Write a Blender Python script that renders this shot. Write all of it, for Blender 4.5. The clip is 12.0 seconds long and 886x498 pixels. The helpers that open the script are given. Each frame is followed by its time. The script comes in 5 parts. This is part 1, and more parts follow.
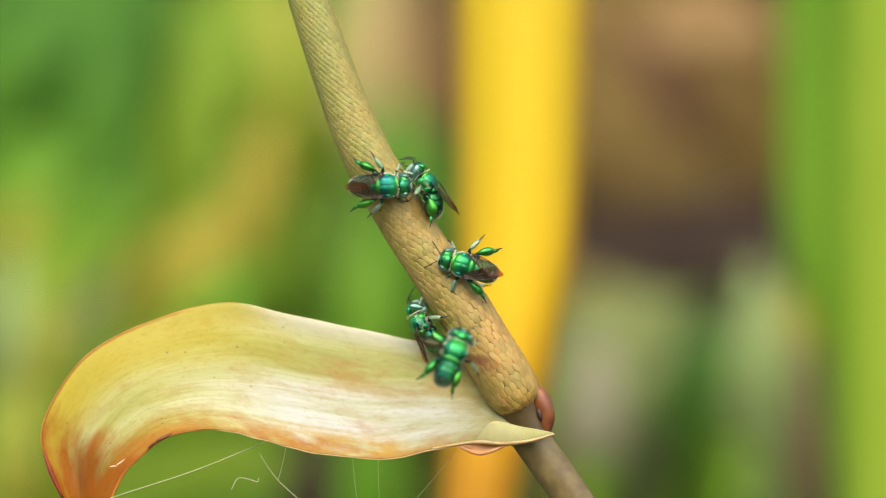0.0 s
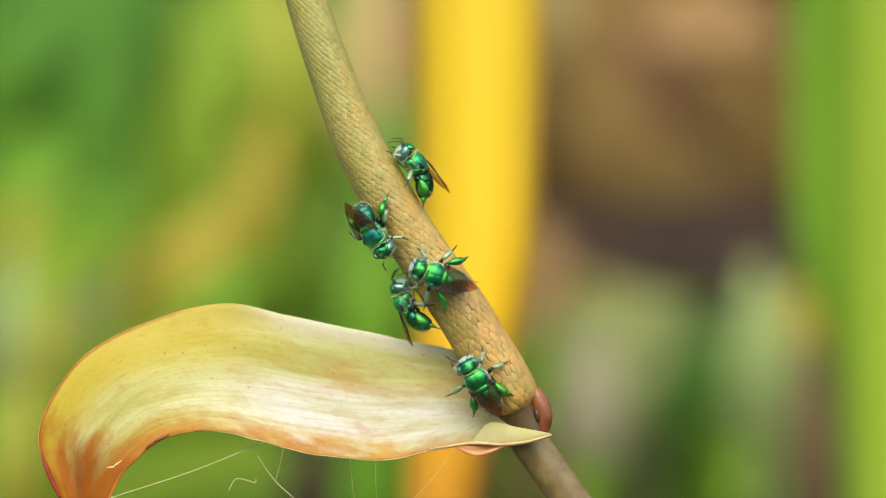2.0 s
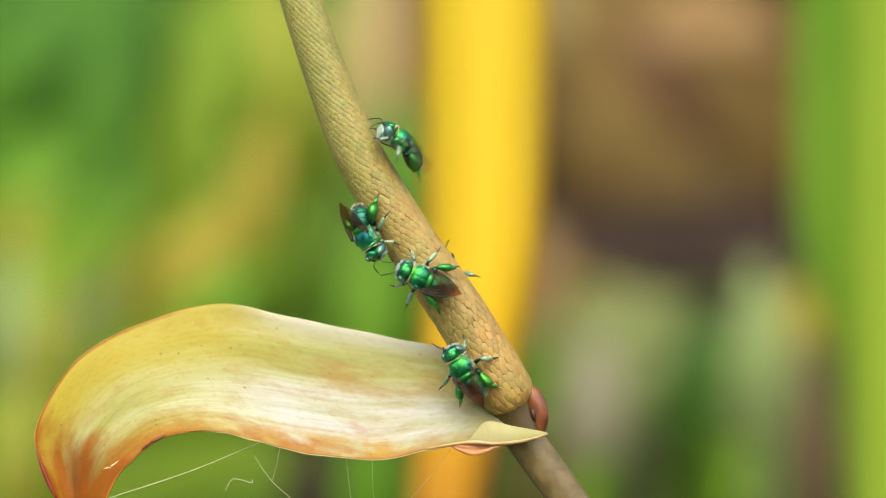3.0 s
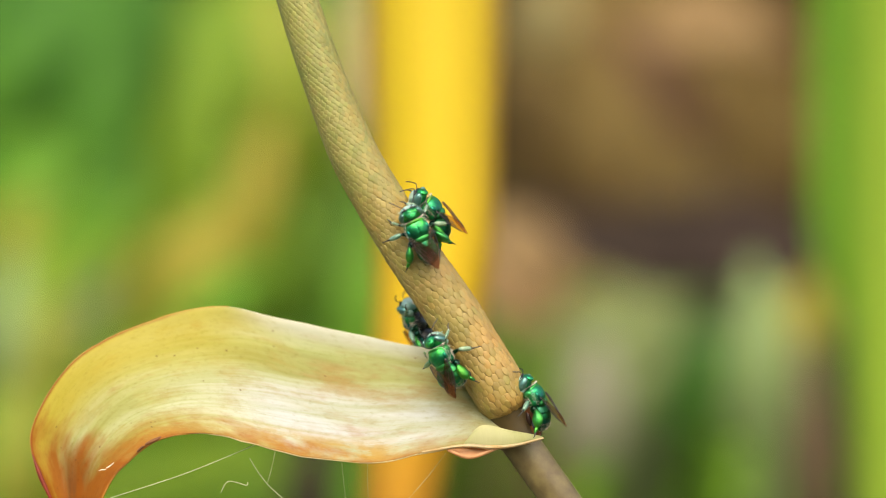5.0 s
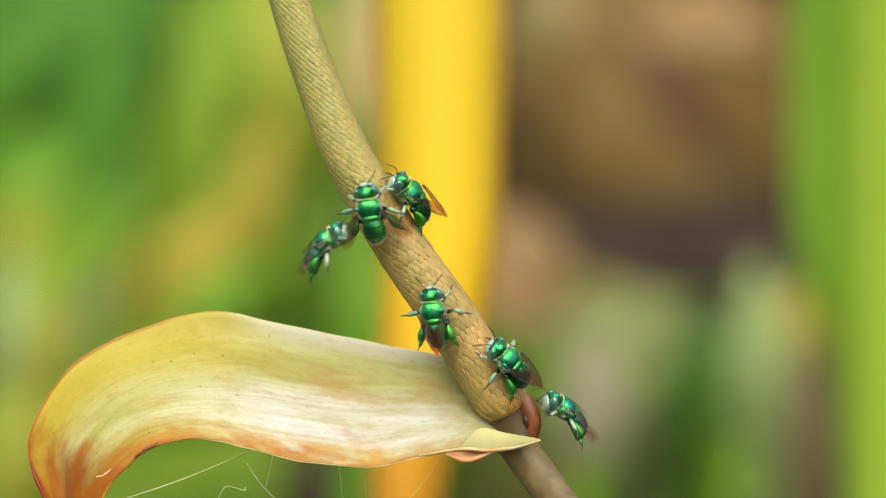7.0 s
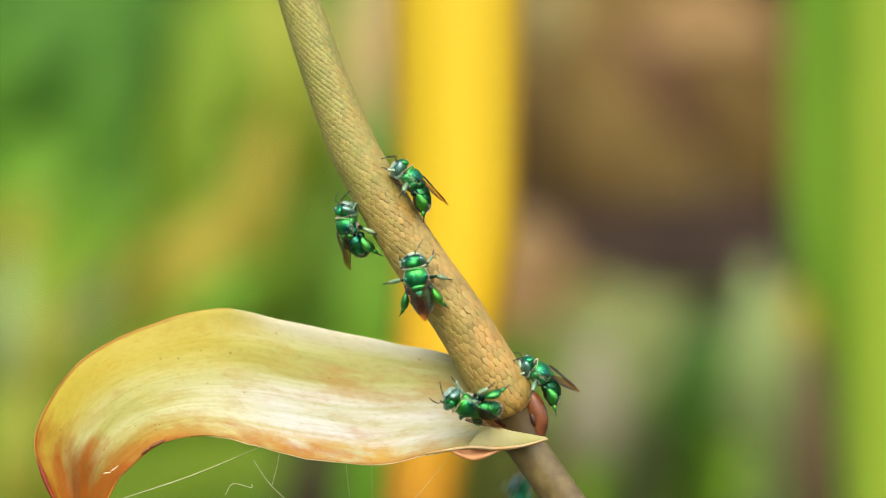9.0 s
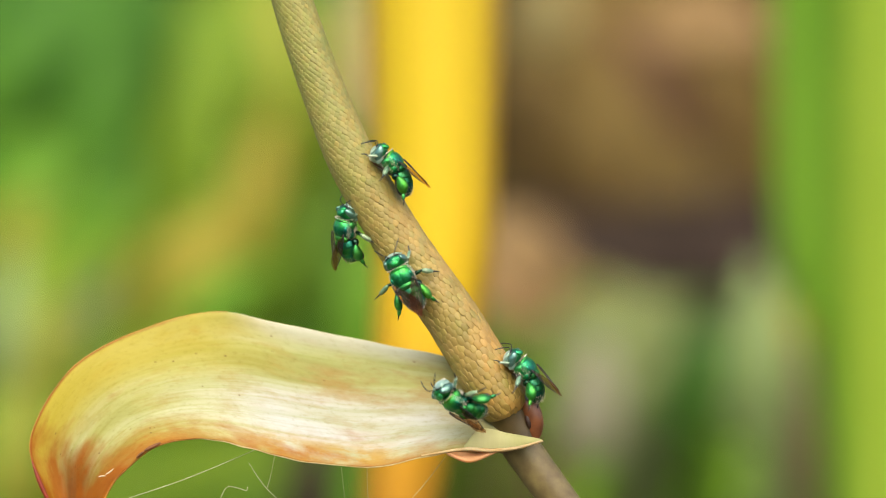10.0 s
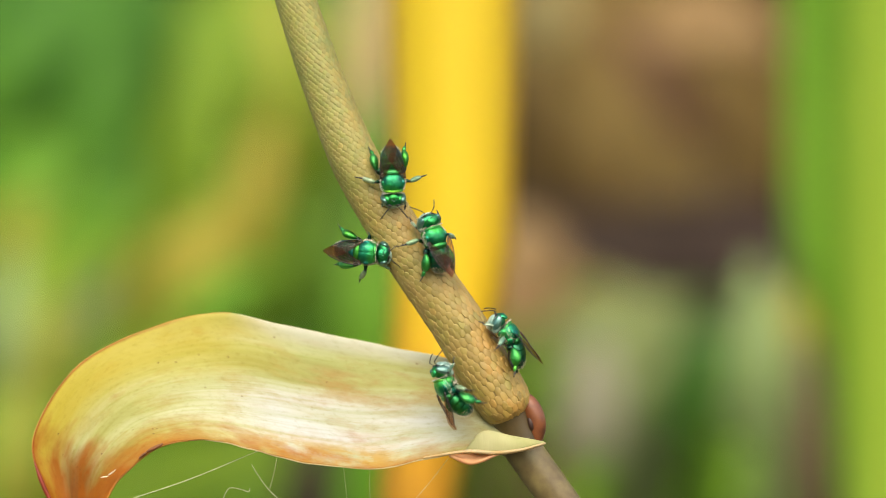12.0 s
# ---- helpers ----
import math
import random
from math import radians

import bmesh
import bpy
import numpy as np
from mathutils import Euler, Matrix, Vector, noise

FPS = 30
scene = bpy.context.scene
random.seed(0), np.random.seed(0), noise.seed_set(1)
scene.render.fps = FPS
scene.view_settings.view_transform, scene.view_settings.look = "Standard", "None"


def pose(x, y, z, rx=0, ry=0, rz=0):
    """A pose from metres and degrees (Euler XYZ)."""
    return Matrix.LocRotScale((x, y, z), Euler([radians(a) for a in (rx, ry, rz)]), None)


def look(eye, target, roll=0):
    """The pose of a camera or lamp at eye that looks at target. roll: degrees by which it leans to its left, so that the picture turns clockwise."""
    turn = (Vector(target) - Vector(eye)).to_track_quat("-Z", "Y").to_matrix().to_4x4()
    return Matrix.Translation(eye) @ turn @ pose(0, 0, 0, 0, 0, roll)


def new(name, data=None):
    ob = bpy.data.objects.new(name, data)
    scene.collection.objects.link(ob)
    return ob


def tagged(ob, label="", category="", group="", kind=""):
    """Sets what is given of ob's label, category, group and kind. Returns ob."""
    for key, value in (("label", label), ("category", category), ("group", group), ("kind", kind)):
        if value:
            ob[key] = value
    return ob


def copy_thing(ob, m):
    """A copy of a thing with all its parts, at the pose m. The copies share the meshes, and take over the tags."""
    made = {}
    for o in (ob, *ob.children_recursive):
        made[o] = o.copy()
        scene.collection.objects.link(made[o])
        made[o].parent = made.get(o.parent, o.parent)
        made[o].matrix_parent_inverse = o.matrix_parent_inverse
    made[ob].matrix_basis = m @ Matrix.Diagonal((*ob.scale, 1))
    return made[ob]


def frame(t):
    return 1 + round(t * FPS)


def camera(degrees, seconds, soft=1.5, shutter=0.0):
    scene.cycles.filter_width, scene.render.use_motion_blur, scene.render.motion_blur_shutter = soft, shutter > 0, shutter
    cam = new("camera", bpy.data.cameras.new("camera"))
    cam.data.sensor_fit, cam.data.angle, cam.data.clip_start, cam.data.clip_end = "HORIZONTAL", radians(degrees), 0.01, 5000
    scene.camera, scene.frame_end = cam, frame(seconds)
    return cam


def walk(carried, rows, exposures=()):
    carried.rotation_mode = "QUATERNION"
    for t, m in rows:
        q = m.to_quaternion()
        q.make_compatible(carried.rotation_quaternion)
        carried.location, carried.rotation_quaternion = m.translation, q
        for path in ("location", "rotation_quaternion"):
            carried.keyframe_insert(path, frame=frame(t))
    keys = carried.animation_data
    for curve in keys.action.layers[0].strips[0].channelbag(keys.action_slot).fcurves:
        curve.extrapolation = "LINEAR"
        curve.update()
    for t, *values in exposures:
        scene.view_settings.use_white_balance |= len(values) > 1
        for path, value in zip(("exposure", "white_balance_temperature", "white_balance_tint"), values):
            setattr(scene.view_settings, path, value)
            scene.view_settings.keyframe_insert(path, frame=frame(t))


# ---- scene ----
# ---- camera ----
DIST = 0.369                      # eye to the flower
EYE_Z = 1.0
cam = camera(23.99, 12.0, soft=1.0, shutter=0.5)
cam.data.dof.use_dof = True
cam.data.dof.focus_distance = DIST - 0.003
cam.data.dof.aperture_fstop = 4.8
walk(cam, [(0.0, pose(0, -DIST, EYE_Z, 90, 0, 0)), (12.0, pose(0, -DIST, EYE_Z, 90, 0, 0))])

# ---- light ----
SUN_ELEV, SUN_AZ = radians(46), radians(-24)      # in front of the flower and a little to the left
world = bpy.data.worlds.new("world")
scene.world = world
world.use_nodes = True
wn = world.node_tree.nodes
sky = wn.new("ShaderNodeTexSky")
sky.sky_type = "NISHITA"
sky.sun_disc = False
sky.sun_elevation, sky.sun_rotation = SUN_ELEV, math.pi + SUN_AZ
sky.air_density, sky.dust_density = 1.0, 2.5
wn["Background"].inputs["Strength"].default_value = 0.15
world.node_tree.links.new(sky.outputs[0], wn["Background"].inputs["Color"])
sun_data = bpy.data.lights.new("sun", "SUN")
sun_data.energy, sun_data.angle, sun_data.color = 1.5, radians(38), (1.0, 0.95, 0.86)
sun = new("sun", sun_data)
sun_from = Vector((math.sin(SUN_AZ) * math.cos(SUN_ELEV), -math.cos(SUN_AZ) * math.cos(SUN_ELEV), math.sin(SUN_ELEV)))
sun.matrix_world = look(sun_from * 5, (0, 0, 0))
scene.view_settings.exposure = 1.19
scene.view_settings.use_white_balance = True
scene.view_settings.white_balance_temperature = 7420
scene.view_settings.white_balance_tint = 9


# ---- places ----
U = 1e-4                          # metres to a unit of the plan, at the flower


def at(x, y, depth=0.0):
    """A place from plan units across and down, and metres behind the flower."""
    k = U * (1 + depth / DIST)
    return Vector(((x - 784) * k, depth, EYE_Z + (441 - y) * k))


def smooth(points, n):
    """A smooth line of n points through a few."""
    pts = [Vector(p) for p in points]
    pts = [2 * pts[0] - pts[1]] + pts + [2 * pts[-1] - pts[-2]]
    out, m = [], len(pts) - 3
    for i in range(n):
        s = min(i / (n - 1) * m, m - 1e-6)
        k, f = int(s), s - int(s)
        a, b, c, d = pts[k:k + 4]
        out.append(0.5 * (2 * b + (c - a) * f + (2 * a - 5 * b + 4 * c - d) * f * f + (3 * b - a - 3 * c + d) * f ** 3))
    return out


# ---- materials ----
def material(name):
    m = bpy.data.materials.new(name)
    m.use_nodes = True
    nt = m.node_tree
    return m, nt, nt.nodes["Principled BSDF"]


def node(nt, kind, **values):
    n = nt.nodes.new(kind)
    for key, value in values.items():
        n.inputs[key].default_value = value
    return n


def noise_of(nt, scale, detail=4.0, stretch=(1, 1, 1), coord="Object", rough=0.55):
    tc = nt.nodes.new("ShaderNodeTexCoord")
    mp = nt.nodes.new("ShaderNodeMapping")
    mp.inputs["Scale"].default_value = stretch
    nz = node(nt, "ShaderNodeTexNoise", Scale=scale, Detail=detail, Roughness=rough)
    nt.links.new(tc.outputs[coord], mp.inputs[0])
    nt.links.new(mp.outputs[0], nz.inputs["Vector"])
    return nz


def ramp_of(nt, source, stops):
    r = nt.nodes.new("ShaderNodeValToRGB")
    while len(r.color_ramp.elements) < len(stops):
        r.color_ramp.elements.new(0.5)
    for e, (p, c) in zip(r.color_ramp.elements, stops):
        e.position, e.color = p, (*c, 1)
    nt.links.new(source, r.inputs[0])
    return r


def mix_of(nt, kind, fac, a, b):
    m = nt.nodes.new("ShaderNodeMix")
    m.data_type, m.blend_type = "RGBA", kind
    for sock, v in ((m.inputs[0], fac), (m.inputs[6], a), (m.inputs[7], b)):
        if isinstance(v, bpy.types.NodeSocket):
            nt.links.new(v, sock)
        else:
            sock.default_value = v if not isinstance(v, tuple) else (*v, 1)
    return m.outputs[2]


def bump_to(nt, bsdf, height, strength, distance):
    b = node(nt, "ShaderNodeBump", Strength=strength, Distance=distance)
    nt.links.new(height, b.inputs["Height"])
    nt.links.new(b.outputs[0], bsdf.inputs["Normal"])


def see_through(nt, bsdf, colour, share):
    """Adds light that comes through a leaf."""
    tr = nt.nodes.new("ShaderNodeBsdfTranslucent")
    mx = node(nt, "ShaderNodeMixShader", Fac=share)
    if isinstance(colour, tuple):
        tr.inputs[0].default_value = (*colour, 1)
    else:
        nt.links.new(colour, tr.inputs[0])
    nt.links.new(bsdf.outputs[0], mx.inputs[1])
    nt.links.new(tr.outputs[0], mx.inputs[2])
    nt.links.new(mx.outputs[0], nt.nodes["Material Output"].inputs[0])


def leaf_material(name, dark, light, scale=18, share=0.35, rough=0.6):
    m, nt, b = material(name)
    nz = noise_of(nt, scale, 5, (1, 1, 0.35))
    fine = noise_of(nt, scale * 14, 3, (1, 1, 0.1))
    r = ramp_of(nt, nz.outputs[0], ((0.32, dark), (0.68, light)))
    oi = nt.nodes.new("ShaderNodeObjectInfo")
    tint = ramp_of(nt, oi.outputs["Random"], ((0.0, (0.8, 0.86, 0.8)), (1.0, (1.15, 1.1, 1.05))))
    c = mix_of(nt, "MULTIPLY", 1.0, r.outputs[0], tint.outputs[0])
    nt.links.new(c, b.inputs["Base Color"])
    b.inputs["Roughness"].default_value = rough
    b.inputs["Specular IOR Level"].default_value = 0.25
    bump_to(nt, b, fine.outputs[0], 0.3, 0.001)
    see_through(nt, b, c, share)
    return m


def metal_green(name, a, b_, c_, rough=0.3, pits=5600.0, shift=1.0, metal=0.9):
    m, nt, b = material(name)
    big = noise_of(nt, 330, 2)
    r = ramp_of(nt, big.outputs[0], ((0.3, a), (0.55, b_), (0.75, c_)))
    oi = nt.nodes.new("ShaderNodeObjectInfo")
    tint = ramp_of(nt, oi.outputs["Random"], ((0.0, (0.7, 0.92, 1.9)), (0.45, (1.0, 1.0, 1.15)), (1.0, (1.5, 1.08, 0.75))))
    nt.links.new(mix_of(nt, "MULTIPLY", shift, r.outputs[0], tint.outputs[0]), b.inputs["Base Color"])
    b.inputs["Metallic"].default_value = metal
    b.inputs["Roughness"].default_value = rough
    b.inputs["Coat Weight"].default_value = 0.25
    b.inputs["Coat Roughness"].default_value = 0.1
    tc = nt.nodes.new("ShaderNodeTexCoord")
    vo = node(nt, "ShaderNodeTexVoronoi", Scale=pits)
    nt.links.new(tc.outputs["Object"], vo.inputs["Vector"])
    bump_to(nt, b, vo.outputs["Distance"], 0.35, 0.0001)
    return m


def plain(name, colour, other, scale, rough, metallic=0.0, bump=0.2, depth=0.0002, coat=0.0):
    m, nt, b = material(name)
    nz = noise_of(nt, scale, 5)
    r = ramp_of(nt, nz.outputs[0], ((0.3, colour), (0.7, other)))
    nt.links.new(r.outputs[0], b.inputs["Base Color"])
    b.inputs["Roughness"].default_value, b.inputs["Metallic"].default_value = rough, metallic
    b.inputs["Coat Weight"].default_value = coat
    bump_to(nt, b, nz.outputs[0], bump, depth)
    return m


M_GREEN = metal_green("bee_green", (0.002, 0.06, 0.04), (0.006, 0.19, 0.075), (0.03, 0.34, 0.05), 0.36)
M_THORAX = metal_green("bee_thorax", (0.002, 0.08, 0.055), (0.006, 0.24, 0.085), (0.03, 0.38, 0.06), 0.4)
M_ABDOMEN = metal_green("bee_abdomen", (0.001, 0.03, 0.022), (0.005, 0.15, 0.06), (0.03, 0.32, 0.045), 0.38)
M_LIME = metal_green("bee_lime", (0.008, 0.14, 0.03), (0.035, 0.29, 0.04), (0.11, 0.42, 0.045), 0.42)
M_THIGH = metal_green("bee_thigh", (0.001, 0.02, 0.012), (0.003, 0.06, 0.025), (0.02, 0.2, 0.04), 0.3)
M_FACE = metal_green("bee_face", (0.13, 0.3, 0.24), (0.34, 0.48, 0.4), (0.7, 0.74, 0.66), 0.5, 4200.0, 0.12, 0.35)
M_SHIN = metal_green("bee_shin", (0.05, 0.18, 0.09), (0.2, 0.31, 0.19), (0.56, 0.58, 0.44), 0.5, 4200.0, 0.2, 0.4)
M_DARK = plain("bee_dark", (0.004, 0.006, 0.007), (0.014, 0.016, 0.015), 900, 0.35)
M_EYE = plain("bee_eye", (0.03, 0.12, 0.09), (0.12, 0.26, 0.22), 700, 0.3, 0.75, 0.1, 0.00003, 0.4)
M_SHINE = plain("bee_tongue", (0.14, 0.06, 0.02), (0.26, 0.13, 0.05), 900, 0.3)
M_PALE = plain("bee_pale", (0.36, 0.36, 0.27), (0.66, 0.63, 0.52), 1800, 0.6)
M_FUZZ = plain("bee_fuzz", (0.45, 0.42, 0.31), (0.72, 0.68, 0.56), 1800, 0.7)


def wing_material():
    m, nt, b = material("bee_wing")
    nz = noise_of(nt, 500, 3)
    r = ramp_of(nt, nz.outputs[0], ((0.3, (0.045, 0.02, 0.016)), (0.7, (0.12, 0.05, 0.032))))
    nt.links.new(r.outputs[0], b.inputs["Base Color"])
    b.inputs["Roughness"].default_value = 0.28
    tr = nt.nodes.new("ShaderNodeBsdfTransparent")
    tr.inputs[0].default_value = (0.92, 0.77, 0.66, 1)
    mx = node(nt, "ShaderNodeMixShader", Fac=0.84)
    nt.links.new(b.outputs[0], mx.inputs[1])
    nt.links.new(tr.outputs[0], mx.inputs[2])
    nt.links.new(mx.outputs[0], nt.nodes["Material Output"].inputs[0])
    return m


M_WING = wing_material()


def scale_material(name, hue):
    m, nt, b = material(name)
    sep = nt.nodes.new("ShaderNodeSeparateXYZ")
    pos = nt.nodes.new("ShaderNodeNewGeometry")
    nt.links.new(pos.outputs["Position"], sep.inputs[0])
    hi = node(nt, "ShaderNodeMapRange")
    hi.inputs[1].default_value, hi.inputs[2].default_value = EYE_Z - 0.03, EYE_Z + 0.05
    nt.links.new(sep.outputs["Z"], hi.inputs[0])
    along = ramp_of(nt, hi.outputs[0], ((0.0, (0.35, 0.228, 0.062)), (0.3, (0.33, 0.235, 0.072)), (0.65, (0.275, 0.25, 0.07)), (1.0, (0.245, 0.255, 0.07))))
    blot = node(nt, "ShaderNodeTexNoise", Scale=160, Detail=4)
    nt.links.new(pos.outputs["Position"], blot.inputs["Vector"])
    stain = ramp_of(nt, blot.outputs[0], ((0.3, (0.8, 0.9, 0.76)), (0.5, (1, 1, 1)), (0.72, (1.07, 0.96, 0.87))))
    c = mix_of(nt, "MULTIPLY", 1.0, along.outputs[0], stain.outputs[0])
    oi = nt.nodes.new("ShaderNodeObjectInfo")
    isl = nt.nodes.new("ShaderNodeNewGeometry")
    add = nt.nodes.new("ShaderNodeMath")
    add.operation = "ADD"
    nt.links.new(oi.outputs["Random"], add.inputs[0])
    nt.links.new(isl.outputs["Random Per Island"], add.inputs[1])
    fr = nt.nodes.new("ShaderNodeMath")
    fr.operation = "FRACT"
    nt.links.new(add.outputs[0], fr.inputs[0])
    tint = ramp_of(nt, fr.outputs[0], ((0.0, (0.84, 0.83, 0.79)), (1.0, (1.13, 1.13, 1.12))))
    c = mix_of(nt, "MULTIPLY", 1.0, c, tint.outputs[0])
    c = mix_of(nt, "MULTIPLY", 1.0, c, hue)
    nt.links.new(c, b.inputs["Base Color"])
    b.inputs["Roughness"].default_value = 0.5
    fine = node(nt, "ShaderNodeTexNoise", Scale=3500, Detail=3)
    nt.links.new(pos.outputs["Position"], fine.inputs["Vector"])
    bump_to(nt, b, fine.outputs[0], 0.25, 0.0001)
    return m


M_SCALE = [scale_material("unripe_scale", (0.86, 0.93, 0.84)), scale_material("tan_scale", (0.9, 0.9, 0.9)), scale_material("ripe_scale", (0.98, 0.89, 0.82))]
M_SEAM = plain("spadix_core", (0.13, 0.092, 0.03), (0.18, 0.125, 0.044), 500, 0.75)
M_STIPE = plain("stipe_skin", (0.032, 0.025, 0.009), (0.095, 0.06, 0.02), 150, 0.45)
M_STEM = plain("stem_skin", (0.09, 0.062, 0.024), (0.18, 0.138, 0.054), 420, 0.45, 0, 0.4)
M_RUST = plain("rust_skin", (0.06, 0.016, 0.007), (0.25, 0.08, 0.026), 210, 0.4, 0, 0.25, 0.0002, 0.15)
M_SILK = plain("spider_silk", (0.34, 0.36, 0.18), (0.52, 0.54, 0.34), 300, 0.4)


def spathe_material():
    m, nt, b = material("spathe_skin")
    uv = nt.nodes.new("ShaderNodeUVMap")
    uv.uv_map = "blade"
    sep = nt.nodes.new("ShaderNodeSeparateXYZ")
    nt.links.new(uv.outputs[0], sep.inputs[0])
    # soft cloudy tone, drawn out along the blade
    mp = nt.nodes.new("ShaderNodeMapping")
    mp.inputs["Scale"].default_value = (2.6, 4.2, 1)
    nt.links.new(uv.outputs[0], mp.inputs[0])
    cloud = node(nt, "ShaderNodeTexNoise", Scale=1.0, Detail=4, Roughness=0.5, Distortion=0.4)
    nt.links.new(mp.outputs[0], cloud.inputs["Vector"])
    # fine lengthwise veins
    mp4 = nt.nodes.new("ShaderNodeMapping")
    mp4.inputs["Scale"].default_value = (3.0, 30, 1)
    nt.links.new(uv.outputs[0], mp4.inputs[0])
    streak = node(nt, "ShaderNodeTexNoise", Scale=1.0, Detail=4, Roughness=0.55)
    nt.links.new(mp4.outputs[0], streak.inputs["Vector"])
    def times(a, b):
        n = nt.nodes.new("ShaderNodeMath")
        n.operation = "MULTIPLY"
        nt.links.new(a, n.inputs[0])
        nt.links.new(b, n.inputs[1])
        return n.outputs[0]

    def band(axis, *stops):
        return ramp_of(nt, sep.outputs[axis], [(p, (q, q, q)) for p, q in stops]).outputs[0]

    def share_of(source, low, high, most=1.0):
        n = node(nt, "ShaderNodeMapRange")
        n.inputs[1].default_value, n.inputs[2].default_value, n.inputs[4].default_value = low, high, most
        nt.links.new(source, n.inputs[0])
        return n.outputs[0]

    # dull cream, olive in places
    c = ramp_of(nt, cloud.outputs[0], ((0.3, (0.3, 0.29, 0.075)), (0.5, (0.43, 0.435, 0.18)), (0.7, (0.52, 0.53, 0.33)))).outputs[0]
    # a pale field low on the blade, light from above painted in
    pale_lit = times(band("X", (0.1, 0.2), (0.2, 0.85), (0.3, 1.0), (0.45, 1.0), (0.55, 0.35), (0.68, 0.0)), band("Y", (0.36, 0.0), (0.58, 0.9), (0.88, 1.0), (0.96, 0.4), (1.0, 0.0)))
    ragged = times(pale_lit, share_of(cloud.outputs[0], 0.28, 0.55))
    c = mix_of(nt, "MIX", ragged, c, (0.54, 0.545, 0.56))
    # fine veins
    vein = ramp_of(nt, streak.outputs[0], ((0.32, (0.82, 0.86, 0.66)), (0.5, (1, 1, 1)), (0.68, (1.05, 1.05, 1.07))))
    c = mix_of(nt, "MULTIPLY", band("X", (0.2, 0.12), (0.5, 1.0)), c, vein.outputs[0])
    # tan flecks
    mp5 = nt.nodes.new("ShaderNodeMapping")
    mp5.inputs["Scale"].default_value = (13, 8, 1)
    mp5.inputs["Rotation"].default_value = (0, 0, 0.22)
    nt.links.new(uv.outputs[0], mp5.inputs[0])
    fleck = node(nt, "ShaderNodeTexNoise", Scale=1.0, Detail=6, Roughness=0.65)
    nt.links.new(mp5.outputs[0], fleck.inputs["Vector"])
    c = mix_of(nt, "MIX", share_of(fleck.outputs[0], 0.49, 0.7, 0.58), c, (0.36, 0.24, 0.06))
    # the same pale colour and painted light again, over the flecks
    again = times(ragged, share_of(streak.outputs[0], 0.3, 0.6, 0.5))
    c = mix_of(nt, "MIX", again, c, (0.57, 0.575, 0.6))
    rim = times(band("X", (0.12, 0.3), (0.2, 0.9), (0.4, 0.8), (0.47, 0.0)), band("Y", (0.0, 1.0), (0.08, 0.6), (0.17, 0.0)))
    c = mix_of(nt, "MIX", rim, c, (0.66, 0.65, 0.58))
    # olive tan near the neck, with the spike's shade painted in
    dry = times(band("X", (0.04, 0.8), (0.12, 0.85), (0.2, 0.25), (0.28, 0.0)), band("Y", (0.04, 0.2), (0.2, 0.8), (0.6, 0.9), (0.85, 0.3)))
    c = mix_of(nt, "MIX", times(dry, share_of(fleck.outputs[0], 0.25, 0.5)), c, (0.29, 0.235, 0.075))
    # yellow towards the tip, deepest along the upper margin
    gold = times(band("X", (0.36, 0.0), (0.52, 0.75), (0.85, 1.0)), band("Y", (0.0, 1.0), (0.22, 0.8), (0.45, 0.2), (0.75, 0.1), (1.0, 0.5)))
    c = mix_of(nt, "MIX", gold, c, (0.53, 0.42, 0.05))
    # pinkish streaks at the middle, near the neck
    pink = times(times(band("X", (0.12, 0.0), (0.2, 1.0), (0.34, 0.9), (0.42, 0.0)), band("Y", (0.22, 0.0), (0.34, 1.0), (0.5, 0.7), (0.6, 0.0))), share_of(fleck.outputs[0], 0.4, 0.6, 0.6))
    c = mix_of(nt, "MIX", pink, c, (0.37, 0.2, 0.06))
    # a browned tip, the shade of its trough painted into the middle
    brown_shade = times(times(band("X", (0.82, 0.0), (0.93, 1.0)), band("Y", (0.26, 0.0), (0.45, 1.0), (0.62, 1.0), (0.8, 0.0))), share_of(cloud.outputs[0], 0.0, 0.36, 0.95))
    c = mix_of(nt, "MIX", brown_shade, c, (0.13, 0.055, 0.02))
    # rust creeping in from the lower margin
    creep = times(times(band("X", (0.56, 0.0), (0.68, 0.9), (0.9, 1.0)), band("Y", (0.7, 0.0), (0.86, 0.75), (1.0, 1.0))), share_of(fleck.outputs[0], 0.25, 0.55, 0.85))
    c = mix_of(nt, "MIX", creep, c, (0.36, 0.12, 0.006))
    amber = times(times(band("X", (0.2, 0.0), (0.3, 1.0), (0.48, 1.0), (0.56, 0.2)), band("Y", (0.8, 0.0), (0.9, 0.8), (1.0, 1.0))), share_of(fleck.outputs[0], 0.36, 0.53, 0.9))
    c = mix_of(nt, "MIX", amber, c, (0.48, 0.27, 0.04))
    # rusty blotches
    mp2 = nt.nodes.new("ShaderNodeMapping")
    mp2.inputs["Scale"].default_value = (10, 6, 1)
    nt.links.new(uv.outputs[0], mp2.inputs[0])
    blot = node(nt, "ShaderNodeTexNoise", Scale=1.0, Detail=5)
    nt.links.new(mp2.outputs[0], blot.inputs["Vector"])
    # distance from the margins, from 0 on the edge
    edge = ramp_of(nt, sep.outputs["Y"], ((0.0, (0.12, 0.12, 0.12)), (0.03, (0.0, 0.0, 0.0)), (0.7, (0.0, 0.0, 0.0)), (0.9, (0.16, 0.16, 0.16)), (1.0, (0.46, 0.46, 0.46))))
    ad = nt.nodes.new("ShaderNodeMath")
    ad.operation = "MULTIPLY_ADD"
    ad.inputs[1].default_value = 1.6
    nt.links.new(blot.outputs[0], ad.inputs[0])
    late = node(nt, "ShaderNodeMapRange")
